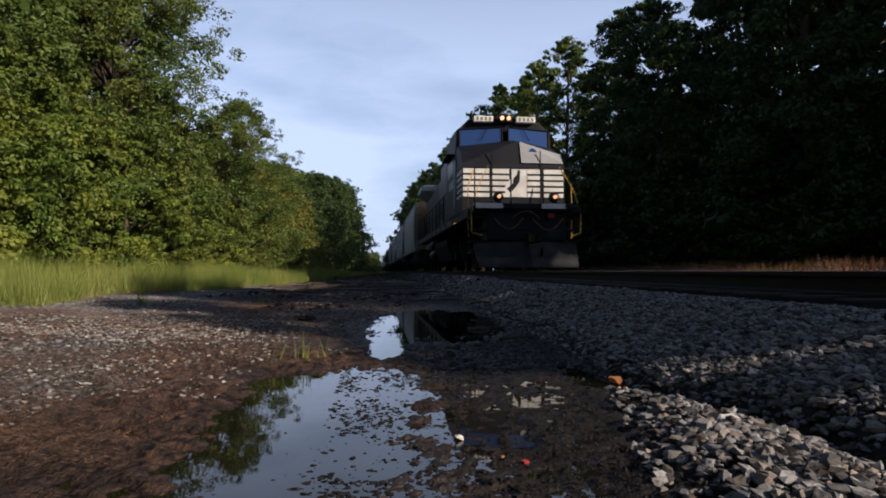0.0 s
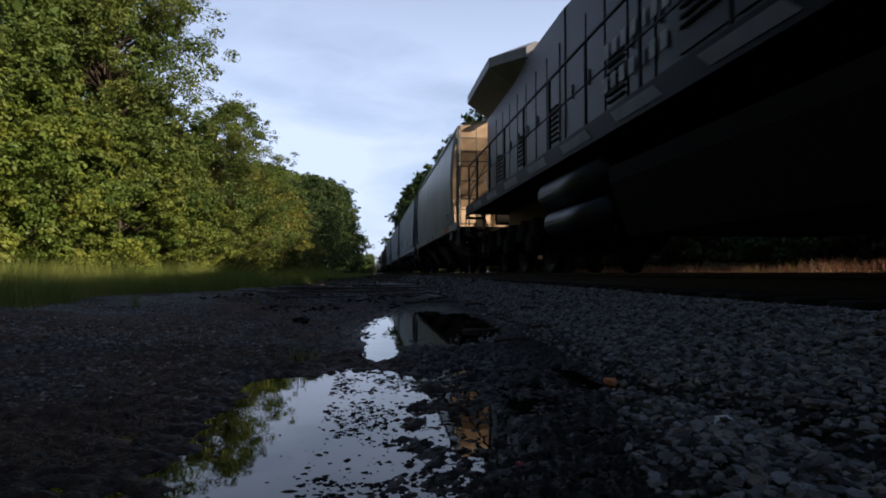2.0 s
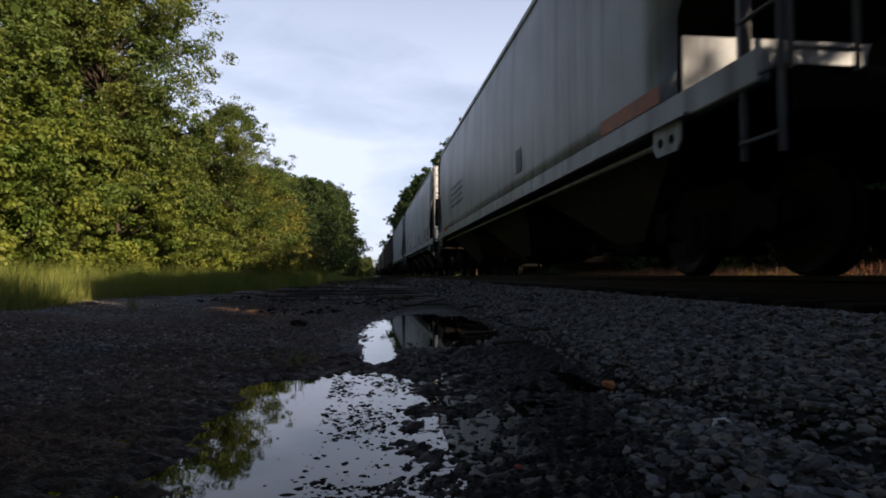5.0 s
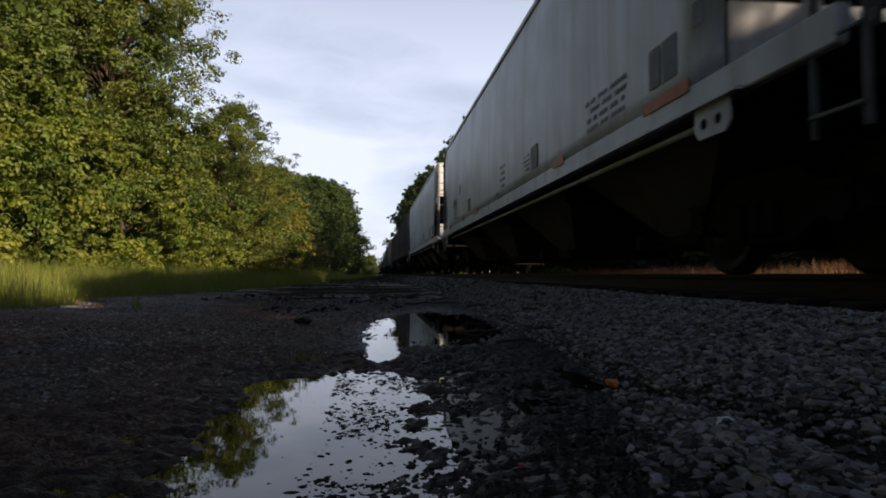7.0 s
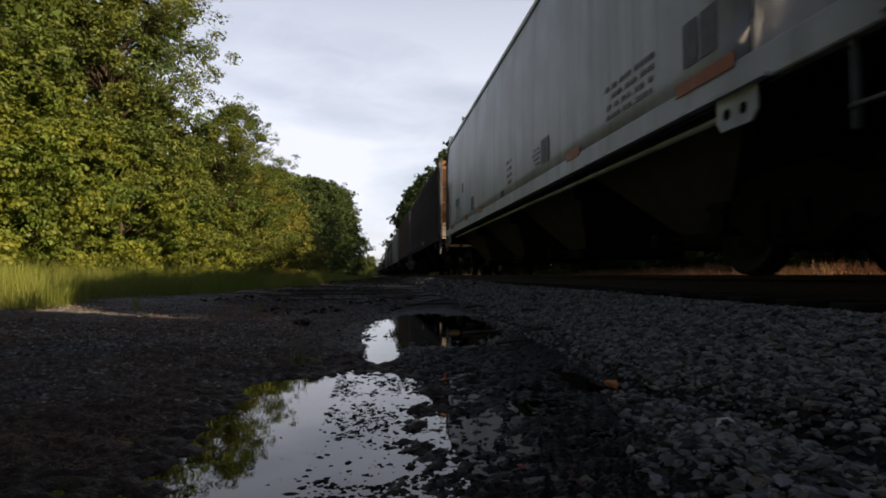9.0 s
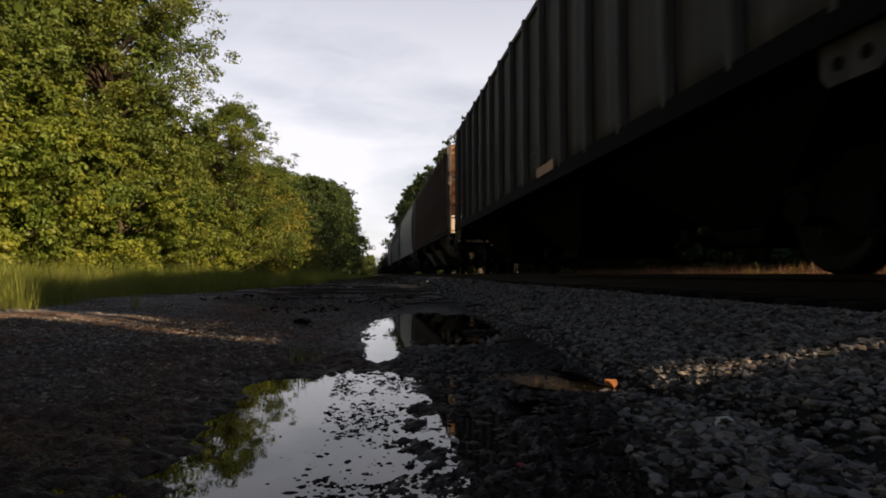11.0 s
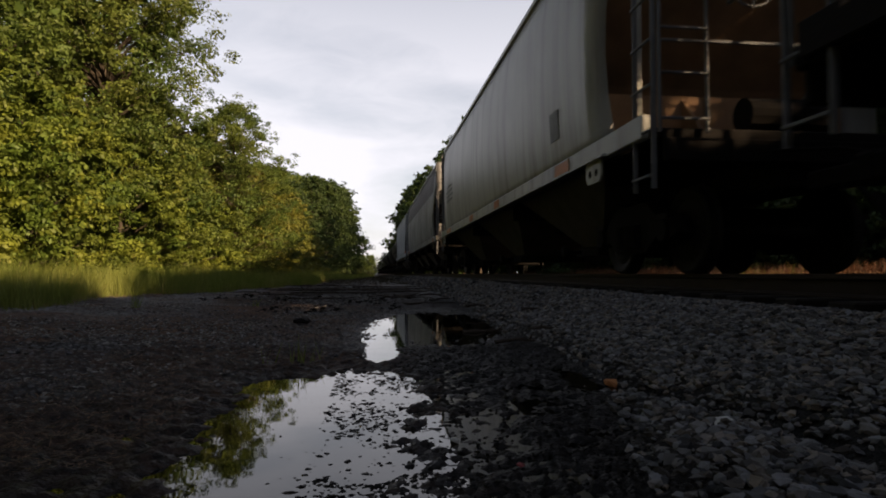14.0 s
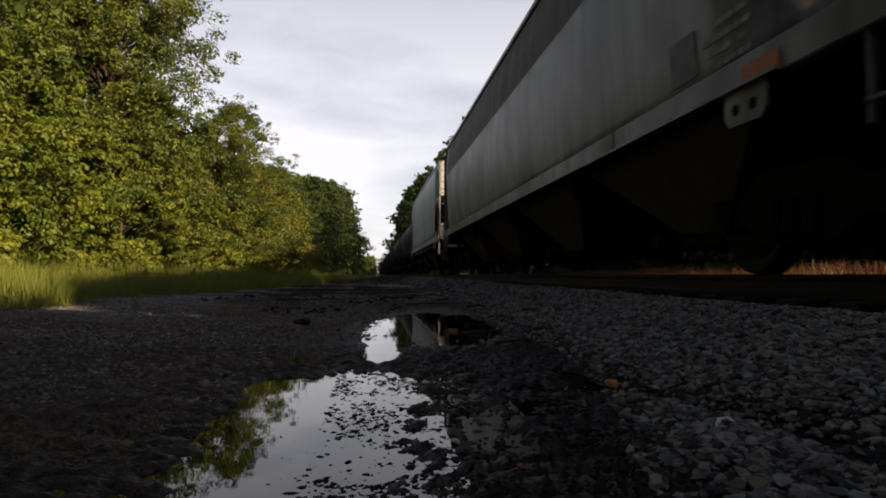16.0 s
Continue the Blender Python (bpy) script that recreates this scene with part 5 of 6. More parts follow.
def tank_car(length, label):
    car = new("tank_car")
    e = length / 2 - 0.9
    bm = bmesh.new()
    prof = [(0.15, -e), (0.8, -e + 0.10), (1.25, -e + 0.35), (1.5, -e + 0.75), (1.5, e - 0.75), (1.25, e - 0.35), (0.8, e - 0.10), (0.15, e)]
    lathe(bm, prof, 32)
    bmesh.ops.transform(bm, matrix=Matrix.Translation((0, 0, 2.75)) @ pose(0, 0, 0, 0, 0, 90), verts=bm.verts)
    part("tank", bm, P_tank, car, smooth=True)
    bm = bmesh.new()
    bmesh.ops.create_cone(bm, cap_ends=True, segments=24, radius1=0.5, radius2=0.5, depth=0.5, matrix=pose(0, 0, 4.4))
    part("dome", bm, P_tank, car)
    bm = bmesh.new()
    box(bm, 0, 0, 1.0, 0.6, length - 0.3, 0.32, bevel=0.02)
    for s in (-1, 1):
        box(bm, 0, s * (length / 2 - 0.3), 1.18, 2.9, 0.5, 0.08)
        box(bm, 0, s * (e - 1.0), 1.35, 2.4, 0.5, 0.6, bevel=0.03)
    part("underframe", bm, M_grime, car)
    for s in (-1, 1):
        bm = bmesh.new()
        bars(bm, [(s * 1.45, -1.2, 2.2), (s * 1.55, -1.2, 4.3), (s * 1.55, 1.2, 4.3), (s * 1.45, 1.2, 2.2)], 0.02)
        part("handrail", bm, M_grime, car)
        freight_truck(car, s * (e - 1.0))
        put("coupler", "coupler", coupler_mesh, car, pose(0, s * (length / 2 - 0.05), 0, 0, 0, 0 if s < 0 else 180))
    return tagged(car, label, "freight car", group="tank cars of the train")


def loft(bm, rings, cap=True):
    """Skin through rings of equal length."""
    vs = [[bm.verts.new(p) for p in r] for r in rings]
    n = len(rings[0])
    for a, b in zip(vs, vs[1:]):
        for i in range(n):
            bm.faces.new((a[i], a[(i + 1) % n], b[(i + 1) % n], b[i]))
    if cap:
        bm.faces.new(vs[0][::-1]); bm.faces.new(vs[-1])
    bmesh.ops.recalc_face_normals(bm, faces=bm.faces)


def locomotive():
    loco = new("diesel_locomotive")
    N = -8.99                                   # front of the nose
    # deck and sill
    bm = bmesh.new()
    box(bm, 0, 0, 1.66, 3.0, 21.3, 0.16, bevel=0.01)
    box(bm, 0, 0, 1.30, 1.0, 19.0, 0.55, bevel=0.02)
    part("deck", bm, M_black, loco)
    for s in (-1, 1):
        bm = bmesh.new()
        box(bm, s * 1.52, 0.2, 1.64, 0.05, 20.4, 0.26, bevel=0.006)
        part("side_sill", bm, M_black, loco)
        for i in range(9):
            bm = bmesh.new()
            a = -6.2 + i * 1.75
            vs = [bm.verts.new((s * 1.549, a + d, z)) for d, z in ((0, 1.57), (1.0, 1.57), (1.18, 1.71), (0.18, 1.71))]
            bm.faces.new(vs if s < 0 else vs[::-1])
            r = bmesh.ops.extrude_face_region(bm, geom=bm.faces[:])
            bmesh.ops.translate(bm, vec=(s * 0.004, 0, 0), verts=[v for v in r["geom"] if isinstance(v, bmesh.types.BMVert)])
            part("sill_stripe", bm, M_sill, loco, "grey slanted sill stripe")
    # nose: a square striped front, above it two planes that meet on a ridge and run back under the windshield
    bm = bmesh.new()
    loft(bm, [[(x, y, 1.74) for x, y in ((-1.56, N), (0.0, N), (1.56, N), (1.575, N + 1.4), (-1.575, N + 1.4))],
              [(x, y, 3.06) for x, y in ((-1.56, N), (0.0, N), (1.56, N), (1.575, N + 1.4), (-1.575, N + 1.4))],
              [(x, y, z) for x, y, z in ((-1.55, N + 0.02, 3.13), (0.20, N + 0.02, 3.14), (1.55, N + 0.02, 3.13), (1.575, N + 1.4, 3.13), (-1.575, N + 1.4, 3.13))],
              [(x, y, z) for x, y, z in ((-1.54, N + 0.40, 3.50), (0.20, N + 0.30, 3.86), (1.54, N + 0.40, 3.50), (1.56, N + 1.4, 3.62), (-1.56, N + 1.4, 3.62))],
              [(x, y, z) for x, y, z in ((-1.52, N + 1.25, 3.86), (0.20, N + 1.0, 4.03), (1.52, N + 1.25, 3.86), (1.53, N + 1.4, 3.87), (-1.53, N + 1.4, 3.87))]])
    part("nose", bm, M_black, loco)
    # stripes across the nose front and round its sides, broken at the middle door
    rows = [(2.86, 2.96), (2.69, 2.77), (2.52, 2.60), (2.35, 2.43), (2.18, 2.26)]
    for z0, z1 in rows:
        for x0, x1 in ((-1.53, -0.74), (-0.66, -0.14), (0.42, 0.82), (0.90, 1.53)):
            bm = bmesh.new()
            box(bm, (x0 + x1) / 2, N - 0.008, (z0 + z1) / 2 + 0.01, x1 - x0, 0.012, z1 - z0 + 0.03)
            part("nose_stripe", bm, M_white, loco, "white nose stripe")
        for s in (-1, 1):
            bm = bmesh.new()
            m = Matrix.Translation((s * 1.571, N + 0.52, (z0 + z1) / 2)) @ pose(0, 0, 0, 0, 0, s * -0.6)
            box(bm, 0, 0, 0, 0.010, 0.95, z1 - z0, m)
            part("nose_stripe", bm, M_white, loco, "white nose stripe")
    # the emblem, a plain white panel with a dark slanting shape
    bm = bmesh.new()
    plate_pts = [(-0.16, 2.18), (0.40, 2.18), (0.40, 2.98), (-0.06, 2.98), (-0.06, 2.80), (-0.30, 2.40)]
    a = [bm.verts.new((x, N - 0.004, z)) for x, z in plate_pts]
    b = [bm.verts.new((x, N - 0.016, z)) for x, z in plate_pts]
    for i in range(len(a)):
        bm.faces.new((a[i], a[(i + 1) % len(a)], b[(i + 1) % len(a)], b[i]))
    bm.faces.new(b)
    bmesh.ops.recalc_face_normals(bm, faces=bm.faces)
    part("nose_emblem", bm, M_white, loco, "white emblem panel")
    bm = bmesh.new()
    for pts in ([(-0.22, 2.42), (-0.02, 2.58), (-0.02, 2.70), (0.10, 2.82), (0.12, 2.95), (0.20, 2.95), (0.18, 2.62), (0.06, 2.46), (-0.10, 2.30)],):
        vs = [bm.verts.new((x, N - 0.019, z)) for x, z in pts]
        bm.faces.new(vs)
        r = bmesh.ops.extrude_face_region(bm, geom=bm.faces[:])
        bmesh.ops.translate(bm, vec=(0, -0.004, 0), verts=[v for v in r["geom"] if isinstance(v, bmesh.types.BMVert)])
    part("emblem_shape", bm, M_black, loco)
    # upper nose panel, greyed for sunlight on its right plane, with its round window
    bm = bmesh.new()
    quad = [(0.24, N + 0.015, 3.17), (1.53, N + 0.015, 3.16), (1.52, N + 0.385, 3.50), (0.24, N + 0.285, 3.84)]
    loft(bm, [[(x, y - 0.030, z + 0.004) for x, y, z in quad], [(x, y + 0.01, z - 0.01) for x, y, z in quad]])
    part("nose_panel", bm, M_noseg, loco, "upper nose panel painted grey as if sunlit")
    bm = bmesh.new()
    bmesh.ops.create_cone(bm, cap_ends=True, segments=18, radius1=0.13, radius2=0.13, depth=0.05, matrix=pose(0.62, N + 0.145, 3.50, 70, 0, 0))
    part("nose_window", bm, M_glass, loco)
    for x in (-0.66, 0.82):
        bm = bmesh.new()
        box(bm, x, N - 0.006, 2.65, 0.03, 0.02, 1.75)
        part("nose_seam", bm, M_grime, loco)
    # cab
    def cab_ring(y, top=1.0, nose=0.0):
        pts = [(-1.575, 1.74), (1.575, 1.74), (1.575, 3.62), (1.54, 4.40), (1.12, 4.40 + 0.40 * top), (0.55, 4.40 + 0.48 * top), (-0.55, 4.40 + 0.48 * top), (-1.12, 4.40 + 0.40 * top), (-1.54, 4.40), (-1.575, 3.62)]
        return [(x, y + nose * abs(x), z) for x, z in pts]
    C = N + 1.25
    bm = bmesh.new()
    loft(bm, [cab_ring(C, 0.80, 0.12), cab_ring(C + 0.40, 1.0), cab_ring(C + 2.55, 1.0)])
    part("cab", bm, M_black, loco)
    for s in (-1, 1):
        bm = bmesh.new()
        loft(bm, [[(s * x, y, z) for x, y, z in ((0.10, C - 0.08, 4.02), (1.42, C + 0.09, 3.88), (1.42, C + 0.13, 4.40), (0.10, C - 0.04, 4.46))],
                  [(s * x, y + 0.06, z) for x, y, z in ((0.10, C - 0.08, 4.02), (1.42, C + 0.09, 3.88), (1.42, C + 0.13, 4.40), (0.10, C - 0.04, 4.46))]])
        part("windshield", bm, M_glass, loco, "dark glass with reflected sky blue put into its colour")
        bm = bmesh.new()
        bars(bm, [(s * 0.10, C - 0.10, 4.00), (s * 1.46, C + 0.08, 3.86), (s * 1.46, C + 0.12, 4.42), (s * 0.10, C - 0.06, 4.48), (s * 0.10, C - 0.10, 4.00)], 0.025, 4)
        part("windshield_frame", bm, M_black, loco)
        bm = bmesh.new()
        bars(bm, [(s * 0.55, C - 0.06, 4.48), (s * 0.80, C - 0.06, 4.05)], 0.012, 4)
        part("wiper", bm, M_grime, loco)
        bm = bmesh.new()
        box(bm, s * 0.69, C + 0.06, 4.73, 0.62, 0.24, 0.17, bevel=0.01)
        nb = part("number_board", bm, M_number, loco, "pale number board with dark digits blanked")
        bm = bmesh.new()
        for k in range(4):
            box(bm, s * 0.69 - 0.20 + k * 0.135, C - 0.064, 4.73, 0.085, 0.006, 0.11)
        part("digit_bars", bm, M_stencil, nb)
        bm = bmesh.new()
        box(bm, s * 1.58, C + 1.35, 3.35, 0.02, 1.5, 0.48, bevel=0.005)
        part("side_window", bm, M_side_glass, loco)
        bm = bmesh.new()
        box(bm, s * 1.66, C + 1.35, 3.72, 0.26, 1.6, 0.02)
        part("sun_visor", bm, M_black, loco)
        bm = bmesh.new()
        box(bm, s * 1.582, C + 0.25, 2.75, 0.02, 0.5, 1.5)
        part("cab_door_panel", bm, M_hood, loco)
        bm = bmesh.new()
        bmesh.ops.create_cone(bm, cap_ends=True, segments=16, radius1=0.062, radius2=0.062, depth=0.08, matrix=pose(s * 0.11, C - 0.14, 4.74, 90, 0, 0))
        part("headlight", bm, M_lamp, loco, "lit warm white headlight")
        bm = bmesh.new()
        bmesh.ops.create_cone(bm, cap_ends=True, segments=16, radius1=0.05, radius2=0.05, depth=0.12, matrix=pose(s * 0.78, -10.62, 2.0, 90, 0, 0))
        dl = part("ditch_light", bm, M_lamp, loco, "lit warm ditch light")
        bm = bmesh.new()
        bmesh.ops.create_cone(bm, cap_ends=True, segments=16, radius1=0.14, radius2=0.12, depth=0.16, matrix=pose(s * 0.78, -10.52, 2.0, 90, 0, 0))
        box(bm, s * 0.78, -10.5, 1.85, 0.12, 0.12, 0.25)
        part("lamp_housing", bm, M_black, dl)
    bm = bmesh.new()
    box(bm, 0, C + 0.02, 4.74, 0.46, 0.26, 0.24, bevel=0.02)
    part("headlight_housing", bm, M_black, loco)
    bm = bmesh.new()
    for x in (-0.5, 0.35):
        bars(bm, [(x, C + 0.6, 4.84), (x, C + 0.6, 4.97), (x + 0.3, C + 0.6, 4.97), (x + 0.3, C + 0.6, 4.84)], 0.012, 5)
    part("roof_grab", bm, M_grime, loco)
    # machine hood behind the cab
    def hood(name, hw, y0, y1, top, chamfer=0.22):
        b = bmesh.new()
        loft(b, [[(x, y, z) for x, z in ((-hw, 1.74), (hw, 1.74), (hw, top - chamfer), (hw - chamfer, top), (-hw + chamfer, top), (-hw, top - chamfer))] for y in (y0, y1)])
        return part(name, b, M_hood, loco)
    hood("auxiliary_hood", 1.28, C + 2.56, -0.62, 4.50)
    hood("engine_hood", 0.98, -0.61, 3.4, 4.42)
    hood("radiator_hood", 1.00, 3.41, 9.9, 4.42)
    bm = bmesh.new()
    loft(bm, [[(x * k, y, z + d) for x, z in ((-1.0, 4.02), (1.0, 4.02), (1.55, 4.38), (1.55, 4.58), (1.3, 4.68), (-1.3, 4.68), (-1.55, 4.58), (-1.55, 4.38))] for y, k, d in ((5.7, 0.66, -0.16), (6.9, 1.0, 0), (9.8, 1.0, 0))])
    part("radiator_wing", bm, M_noseg, loco, "overhanging grey radiator housing")
    # doors and louvres along the hood side
    k = 0
    for hw, y0, y1, step in ((1.28, C + 2.7, -0.7, 0.86), (0.98, -0.45, 3.3, 0.72), (1.00, 3.6, 9.4, 0.72)):
        y = y0
        while y + step < y1 + 0.05:
            for s in (-1, 1):
                bm = bmesh.new()
                box(bm, s * (hw + 0.008), y + step / 2, 2.85, 0.02, step - 0.07, 1.75, bevel=0.005)
                door = part("hood_door", bm, M_hood, loco)
                bm = bmesh.new()
                box(bm, s * (hw + 0.03), y + step - 0.14, 2.75, 0.03, 0.03, 0.22)
                part("door_handle", bm, M_sill, door)
                if k % 3 == 1:
                    bm = bmesh.new()
                    for j in range(7):
                        box(bm, s * (hw + 0.025), y + step / 2, 2.20 + j * 0.09, 0.035, step - 0.2, 0.03)
                    part("louvre", bm, M_grime, door)
            y += step
            k += 1
    # lettering on the long hood, drawn as plain bars
    for row, z in enumerate((2.86, 2.44)):
        for i in range(8):
            bm = bmesh.new()
            box(bm, -1.015 - 0.012, -0.28 + i * 0.27 + 0.05 * row, z, 0.006, 0.15, 0.19)
            part("lettering_bar", bm, M_letter, loco)
    for i in range(4):
        bm = bmesh.new()
        box(bm, -1.579, -7.25 + i * 0.36, 2.80, 0.006, 0.24, 0.26)
        part("digit_bar", bm, M_stencil_light, loco)
    # walkway railings
    for s in (-1, 1):
        bm = bmesh.new()
        bars(bm, [(s * 1.47, -4.9, 2.82), (s * 1.47, 10.3, 2.82)], 0.022)
        bars(bm, [(s * 1.47, -4.9, 2.30), (s * 1.47, 10.3, 2.30)], 0.014)
        part("handrail", bm, M_black, loco)
        for y in np.arange(-4.9, 10.4, 1.52):
            bm = bmesh.new()
            bars(bm, [(s * 1.47, y, 1.7), (s * 1.47, y, 2.82)], 0.022)
            part("stanchion", bm, M_black, loco)
        # end steps with yellow grab irons
        for q, y in ((-1, -10.15), (1, 10.15)):
            grab, grab_label = (M_yellow, "yellow bent grab iron") if q < 0 else (M_sill, "dull grey bent grab iron")
            bm = bmesh.new()
            box(bm, s * 1.08, y, 1.05, 0.03, 0.64, 1.3)
            st = part("step_well", bm, M_black, loco)
            for j in range(4):
                bm = bmesh.new()
                box(bm, s * 1.30, y, 0.50 + j * 0.32, 0.44, 0.62, 0.035)
                part("step", bm, M_black, st)
                bm = bmesh.new()
                box(bm, s * 1.53, y, 0.50 + j * 0.32, 0.02, 0.62, 0.05)
                part("step_edge", bm, M_black, st)
            bm = bmesh.new()
            bars(bm, [(s * 1.52, y + q * 0.38, 1.05), (s * 1.53, y + q * 0.40, 1.55), (s * 1.36, y + q * 0.30, 2.2), (s * 1.02, y + q * 0.1, 2.85)], 0.016)
            part("grab_iron", bm, grab, loco, grab_label)
            bm = bmesh.new()
            bars(bm, [(s * 1.50, y - q * 0.34, 0.95), (s * 1.52, y - q * 0.36, 1.65), (s * 1.50, y - q * 0.36, 2.4), (s * 1.30, y - q * 0.6, 2.85)], 0.018)
            part("grab_iron", bm, grab, loco, grab_label)
            bm = bmesh.new()
            bars(bm, [(s * 1.52, y + q * 0.38, 1.05), (s * 1.24, y + q * 0.46, 0.96)], 0.018)
            part("grab_iron", bm, grab, loco, grab_label)
    bm = bmesh.new()
    bars(bm, [(-1.45, -10.6, 1.74), (-1.45, -10.6, 2.75), (-0.45, -10.6, 2.75), (-0.45, -10.6, 1.74)], 0.02)
    part("front_railing", bm, M_black, loco)
    bm = bmesh.new()
    bars(bm, [(1.45, -10.6, 1.74), (1.45, -10.6, 2.75), (0.45, -10.6, 2.75), (0.45, -10.6, 1.74)], 0.02)
    part("front_railing", bm, M_black, loco)
    # pilot, anticlimber and plow
    bm = bmesh.new()
    box(bm, 0, -10.55, 1.72, 2.5, 0.5, 0.16, bevel=0.03)
    box(bm, 0, -10.45, 1.25, 2.2, 0.25, 0.85, bevel=0.03)
    part("pilot", bm, M_black, loco)
    for x0, x1 in ((-1.45, -0.72), (0.35, 1.0)):
        bm = bmesh.new()
        box(bm, (x0 + x1) / 2, -10.81, 1.73, x1 - x0, 0.015, 0.13)
        part("pilot_stripe", bm, M_white, loco, "white stripe on the anticlimber")
    bm = bmesh.new()
    loft(bm, [[(-1.45, -10.35, 0.80), (0, -10.75, 0.80), (1.45, -10.35, 0.80), (1.45, -10.28, 0.80), (0, -10.65, 0.80), (-1.45, -10.28, 0.80)],
              [(-1.42, -10.55, 0.42), (0, -10.98, 0.42), (1.42, -10.55, 0.42), (1.42, -10.48, 0.42), (0, -10.88, 0.42), (-1.42, -10.48, 0.42)],
              [(-1.36, -10.85, 0.10), (0, -11.25, 0.10), (1.36, -10.85, 0.10), (1.36, -10.78, 0.10), (0, -11.15, 0.10), (-1.36, -10.78, 0.10)]])
    part("snow_plow", bm, M_plow, loco, "scuffed grey steel snow plow")
    put("coupler", "coupler", coupler_mesh, loco, pose(0, -10.45, 0))
    put("coupler", "coupler", coupler_mesh, loco, pose(0, 10.45, 0, 0, 0, 180))
    for x0, x1, sag in ((-0.95, -0.15, 0.30), (0.10, 0.95, 0.32), (-0.45, 0.30, -0.18)):
        bm = bmesh.new()
        pts = [(x0 + (x1 - x0) * i / 8, -10.72 - 0.10 * math.sin(math.pi * i / 8), 1.42 - sag * math.sin(math.pi * i / 8)) for i in range(9)]
        bars(bm, pts, 0.022, 6)
        part("hose", bm, M_hose, loco, "ochre coiled jumper hose")
    bm = bmesh.new()
    box(bm, 0.62, -10.72, 1.48, 0.20, 0.10, 0.14, bevel=0.02)
    part("cable_socket", bm, M_red, loco, "red cable socket")
    # tank, reservoirs, trucks
    bm = bmesh.new()
    slab(bm, [(-1.42, 1.02), (-1.20, 0.42), (1.20, 0.42), (1.42, 1.02), (1.42, 1.20), (-1.42, 1.20)], -4.0, 0.6)
    part("fuel_tank", bm, M_grime, loco)
    for s in (-1, 1):
        for z, y0, y1, r in ((1.22, 0.9, 3.4, 0.24), (0.76, 0.9, 3.2, 0.20)):
            bm = bmesh.new()
            rod(bm, (s * 1.22, y0, z), (s * 1.22, y1, z), r, 18)
            part("air_reservoir", bm, M_hood, loco, smooth=True)
        bm = bmesh.new()
        box(bm, s * 1.558, -7.2, 1.53, 0.02, 0.035, 0.03)
        part("step_light", bm, M_step, loco, "small amber step light")
        bm = bmesh.new()
        box(bm, s * 1.558, -7.45, 1.53, 0.02, 0.035, 0.03)
        part("step_light", bm, M_step, loco, "small amber step light")
    for yc in (-6.9, 6.7):
        truck = new("truck")
        truck.parent = loco
        truck.matrix_basis = pose(0, yc, 0)
        for s in (-1, 1):
            bm = bmesh.new()
            plate(bm, [(-2.7, 0.72), (-2.6, 0.95), (-1.2, 1.0), (-0.9, 0.82), (0.9, 0.82), (1.2, 1.0), (2.6, 0.95), (2.7, 0.72), (2.3, 0.42), (1.6, 0.42), (1.3, 0.62), (0.5, 0.62), (0.3, 0.42), (-0.3, 0.42),
                       (-0.5, 0.62), (-1.3, 0.62), (-1.6, 0.42), (-2.3, 0.42)], s * 1.02, s * 1.16)
            for y in (-1.98, 0, 1.98):
                box(bm, s * 1.14, y, 0.55, 0.22, 0.42, 0.34, bevel=0.03)
                rod(bm, (s * 1.18, y - 0.45, 0.60), (s * 1.18, y - 0.45, 0.98), 0.09, 10)
                rod(bm, (s * 1.18, y + 0.45, 0.60), (s * 1.18, y + 0.45, 0.98), 0.09, 10)
            part("side_frame", bm, M_grime, truck)
        bm = bmesh.new()
        box(bm, 0, 0, 0.85, 2.0, 1.2, 0.35, bevel=0.04)
        part("bolster", bm, M_grime, truck)
        for y in (-1.98, 0, 1.98):
            add_wheelset(truck, y, 0.52)
    # the superstructure stands a little taller than drawn
    # and its length is drawn out behind the cab, the tail platform short
    along = lambda y: 1.0436 * y + 0.93 if y < 9.8 else 11.16 + 0.6 * (y - 9.8)
    for o in loco.children_recursive:
        if o.type == "MESH" and not (o.name.startswith("coupler") or o.parent.name.startswith(("truck", "wheelset"))):
            for v in o.data.vertices:
                v.co.z += 0.040 * max(0.0, v.co.z - 1.2)
                v.co.y = along(v.co.y)
        elif o.parent == loco:
            o.matrix_basis = pose(0, along(o.location.y), 0) @ o.matrix_basis.to_quaternion().to_matrix().to_4x4()
    return tagged(loco, "black diesel freight locomotive with white nose stripes and lit headlights", "locomotive")


# each vehicle with the moments, in seconds, at which its two ends pass the lens
CONSIST = []


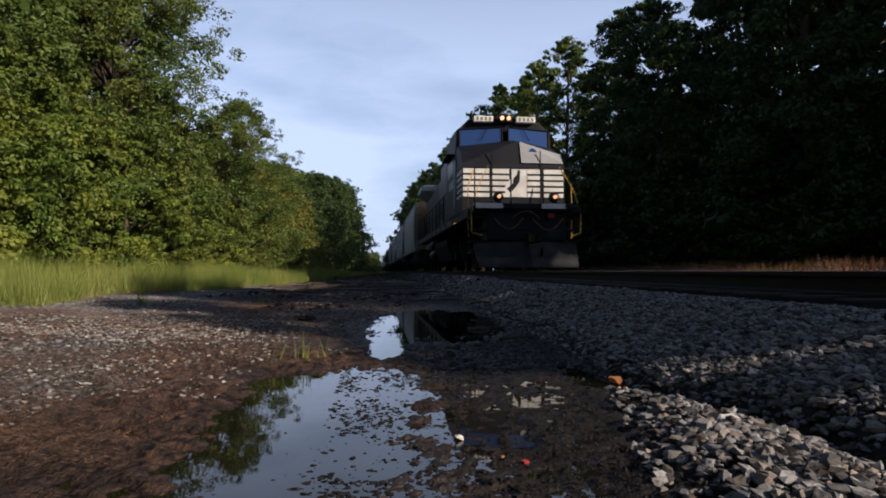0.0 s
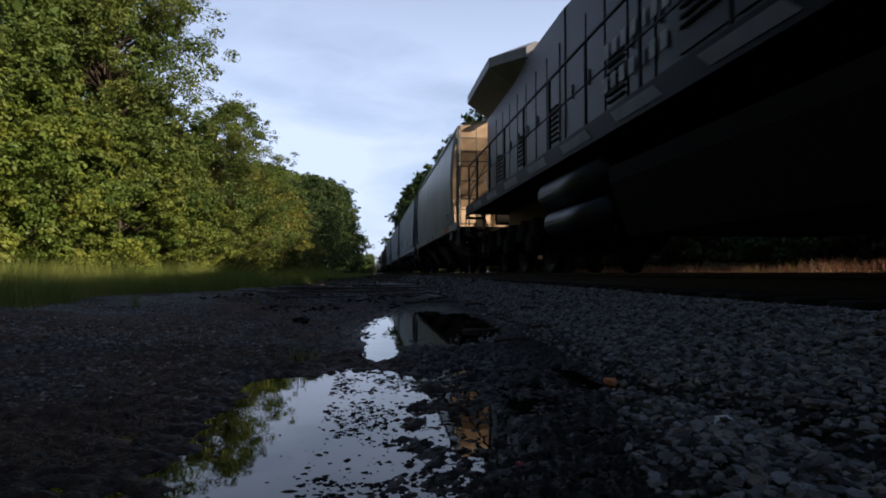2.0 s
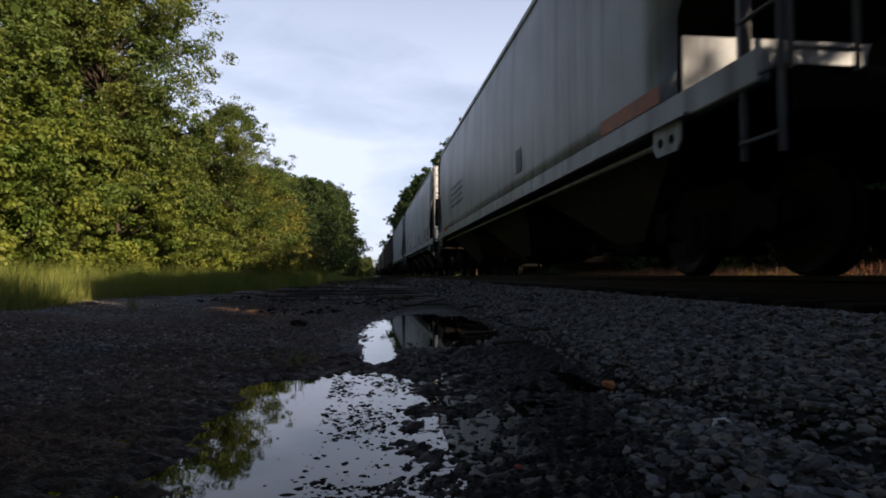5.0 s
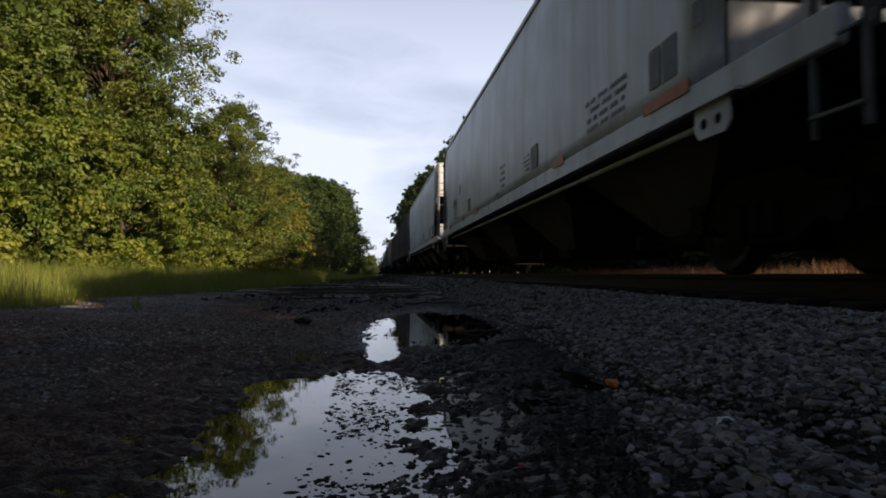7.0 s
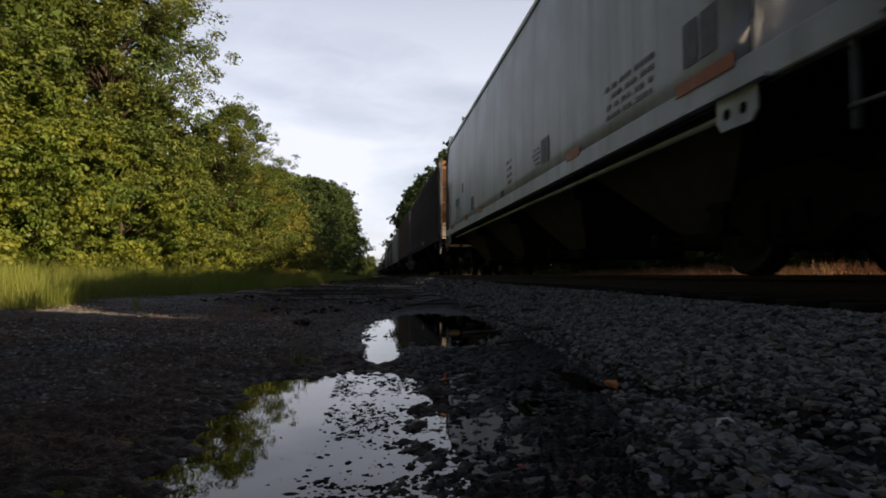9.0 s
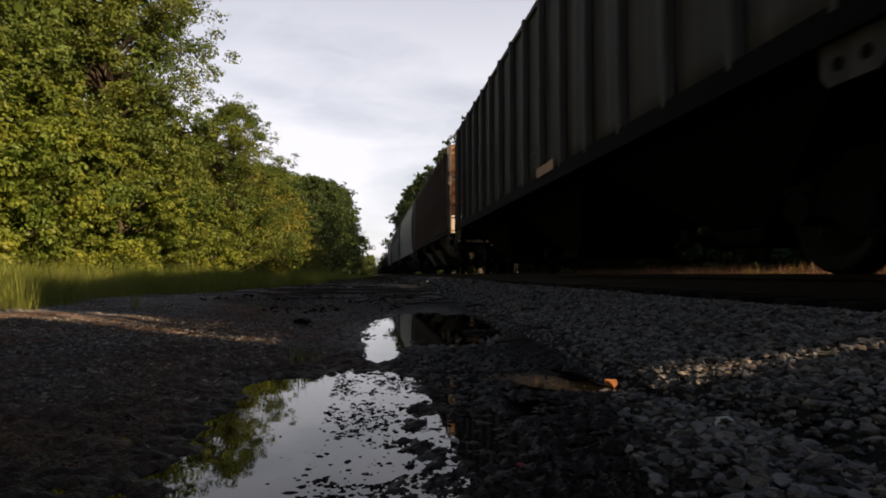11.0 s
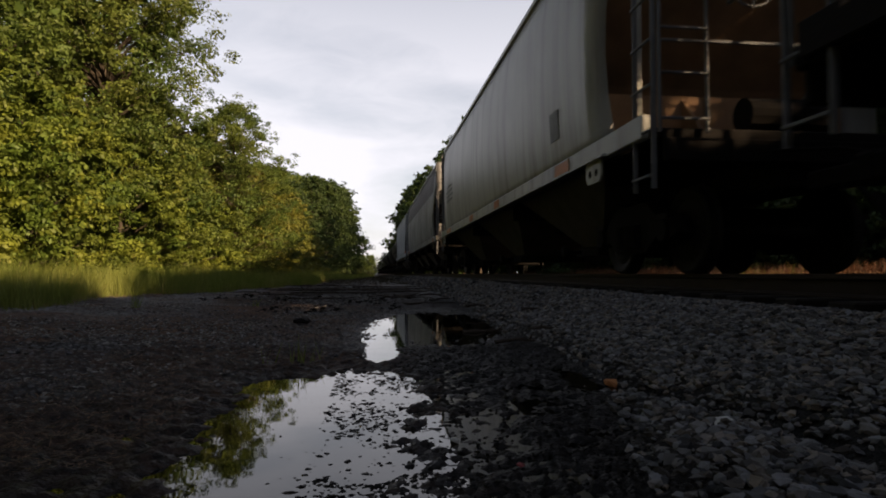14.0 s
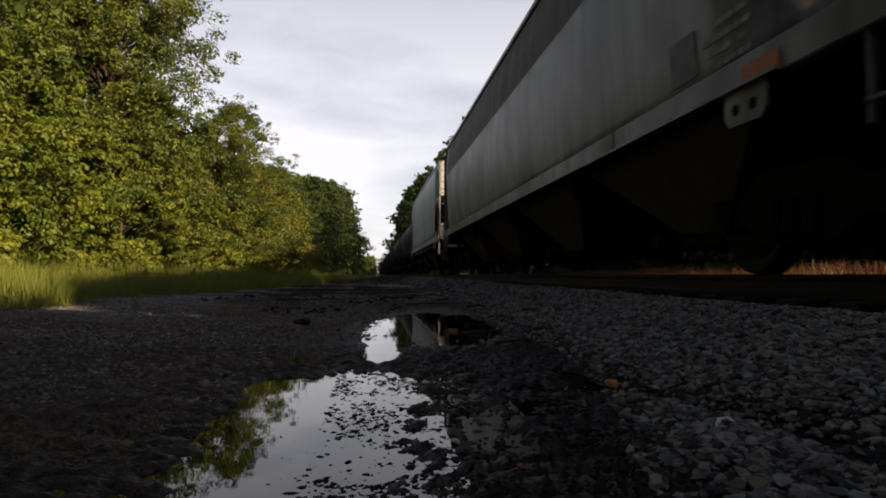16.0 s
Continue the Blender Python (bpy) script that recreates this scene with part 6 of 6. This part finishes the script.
def build_train():
    CONSIST.append((locomotive(), 1.51, 3.48))
    sp = SPEED

    def hop(a, b, *args, **kw):
        CONSIST.append((covered_hopper((b - a) * sp, *args, **kw), a, b))
    hop(3.672, 5.19, "round", P_first, "grey-green round-sided covered hopper with worn orange strips", end_coat=M_endtan,
        marks=[("strip", -6.27, 1.30, 1.30, 0.17), ("strip", -3.82, 1.30, 0.3, 0.15), ("strip", -1.17, 1.30, 0.52, 0.16), ("strip", 0.93, 1.30, 0.3, 0.15), ("strip", 4.98, 1.30, 0.9, 0.16), ("panel", -5.87, 1.62, 0.62, 0.38)])
    hop(5.33, 7.12, "flat", P_second, "blue-grey covered hopper with faded stencilling", marks=[("strip", -8.0, 1.52, 1.4, 0.16), ("strip", 6.75, 1.45, 0.85, 0.13), ("block", -3.0, 1.75, 0.4, 0.4), ("lines", 3.6, 2.0, 2.4, 0.7)])
    M34 = [("strip", -7.9, 1.46, 0.85, 0.11), ("block", -7.65, 1.68, 0.24, 0.36), ("block", -7.36, 1.68, 0.22, 0.36), ("block", -8.1, 1.95, 0.16, 0.2), ("lines", -6.6, 1.64, 1.2, 0.42), ("block", -3.2, 1.66, 0.40, 0.36), ("lines", -2.75, 1.68, 0.5, 0.3),
           ("strip", -4.6, 1.46, 0.5, 0.12), ("block", -0.1, 1.50, 0.3, 0.14), ("lines", -0.8, 1.66, 0.5, 0.5), ("block", 3.49, 1.64, 0.40, 0.34), ("strip", 2.19, 1.45, 0.56, 0.15), ("strip", 4.33, 1.46, 0.48, 0.13), ("faint", 5.22, 2.30, 0.28, 0.26), ("strip", 7.0, 1.43, 0.72, 0.12), ("lines", 5.97, 1.66, 0.85, 0.36)]
    M34 += [("block", 6.05 + 0.21 * i, 2.03, 0.14, 0.22) for i in range(4)]
    hop(7.27, 9.07, "flat", P_pale, "pale grey smooth-sided covered hopper with dark stencils", bays=4, marks=M34)
    hop(9.24, 10.98, "flat", P_pale, "pale grey smooth-sided covered hopper with dark stencils and dust streaks", bays=4, marks=M34)
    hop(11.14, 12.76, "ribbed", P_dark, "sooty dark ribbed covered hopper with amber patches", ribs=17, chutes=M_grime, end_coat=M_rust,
        marks=[("amber", -1.80, 1.46, 0.88, 0.14), ("amber", 1.98, 1.52, 0.36, 0.12), ("lines", -0.45, 1.70, 0.45, 0.3)])
    hop(12.89, 14.34, "ribbed", P_rusty, "rust-streaked brown ribbed covered hopper with grey discharge hoppers", ribs=16, chutes=P_chute, end_coat=M_rust, marks=[("panel", -4.6, 1.62, 0.55, 0.52), ("amber", -1.35, 1.62, 0.46, 0.18), ("amber", 0.76, 1.60, 0.58, 0.19), ("amber", 2.46, 1.60, 0.55, 0.16), ("amber", 3.95, 1.62, 0.62, 0.17), ("amber", 6.85, 1.60, 0.36, 0.2)])
    hop(14.50, 16.09, "round", P_tan, "grey-beige round-sided covered hopper with orange strips", end_coat=M_enddark,
        marks=[("strip", -6.2, 1.30, 0.6, 0.17), ("strip", -1.8, 1.30, 0.5, 0.17), ("strip", 1.4, 1.30, 0.5, 0.17), ("strip", 5.75, 1.31, 1.0, 0.14), ("block", -5.7, 1.85, 0.4, 0.4), ("lines", 5.3, 2.3, 1.6, 0.6)])
    hop(16.23, 18.03, "round", P_sooty, "soot-streaked grey covered hopper with a dark upper band", bays=4, band=P_dark,
        marks=[("lines", -8.25, 1.52, 0.62, 0.40), ("block", -7.52, 1.58, 0.42, 0.36), ("strip", -8.6, 1.30, 0.4, 0.12), ("block", -5.9, 1.32, 0.3, 0.17), ("strip", 6.9, 1.30, 1.0, 0.17)])
    hop(18.19, 19.70, "flat", P_second, "blue-grey covered hopper with faded stencilling", marks=[("strip", -7.6, 1.52, 1.4, 0.16)])
    s = 19.86
    tank = tank_car(1.45 * sp, "black tank car far down the train")
    CONSIST.append((tank, s, s + 1.45))
    for i in range(11):
        s += 1.62
        c = copy_thing(tank, pose(0, 0, 0))
        for o in c.children_recursive:
            if o.name.startswith("wheelset"):
                WHEELSETS.append((o, 0.457))
        CONSIST.append((c, s, s + 1.45))


build_train()


def motions():
    times = [0, 2, 4, 6, 8, 10, 12, 14, 16]
    for car, a, b in CONSIST:
        walk(car, [(t, pose(TRACK_X, SPEED * ((a + b) / 2 - t), RAIL_Z)) for t in times])
    # one turning per wheel size, taken over by all wheelsets of that size
    turning = {}
    for w, r in WHEELSETS:
        if r not in turning:
            walk(w, [(i / FPS, pose(0, 0, 0, math.degrees(SPEED / r) * i / FPS)) for i in range(16 * FPS + 1)])
            turning[r] = w.animation_data
            continue
        w.rotation_mode = "QUATERNION"
        keys = w.animation_data_create()
        keys.action = turning[r].action
        keys.action_slot = turning[r].action_slot


motions()
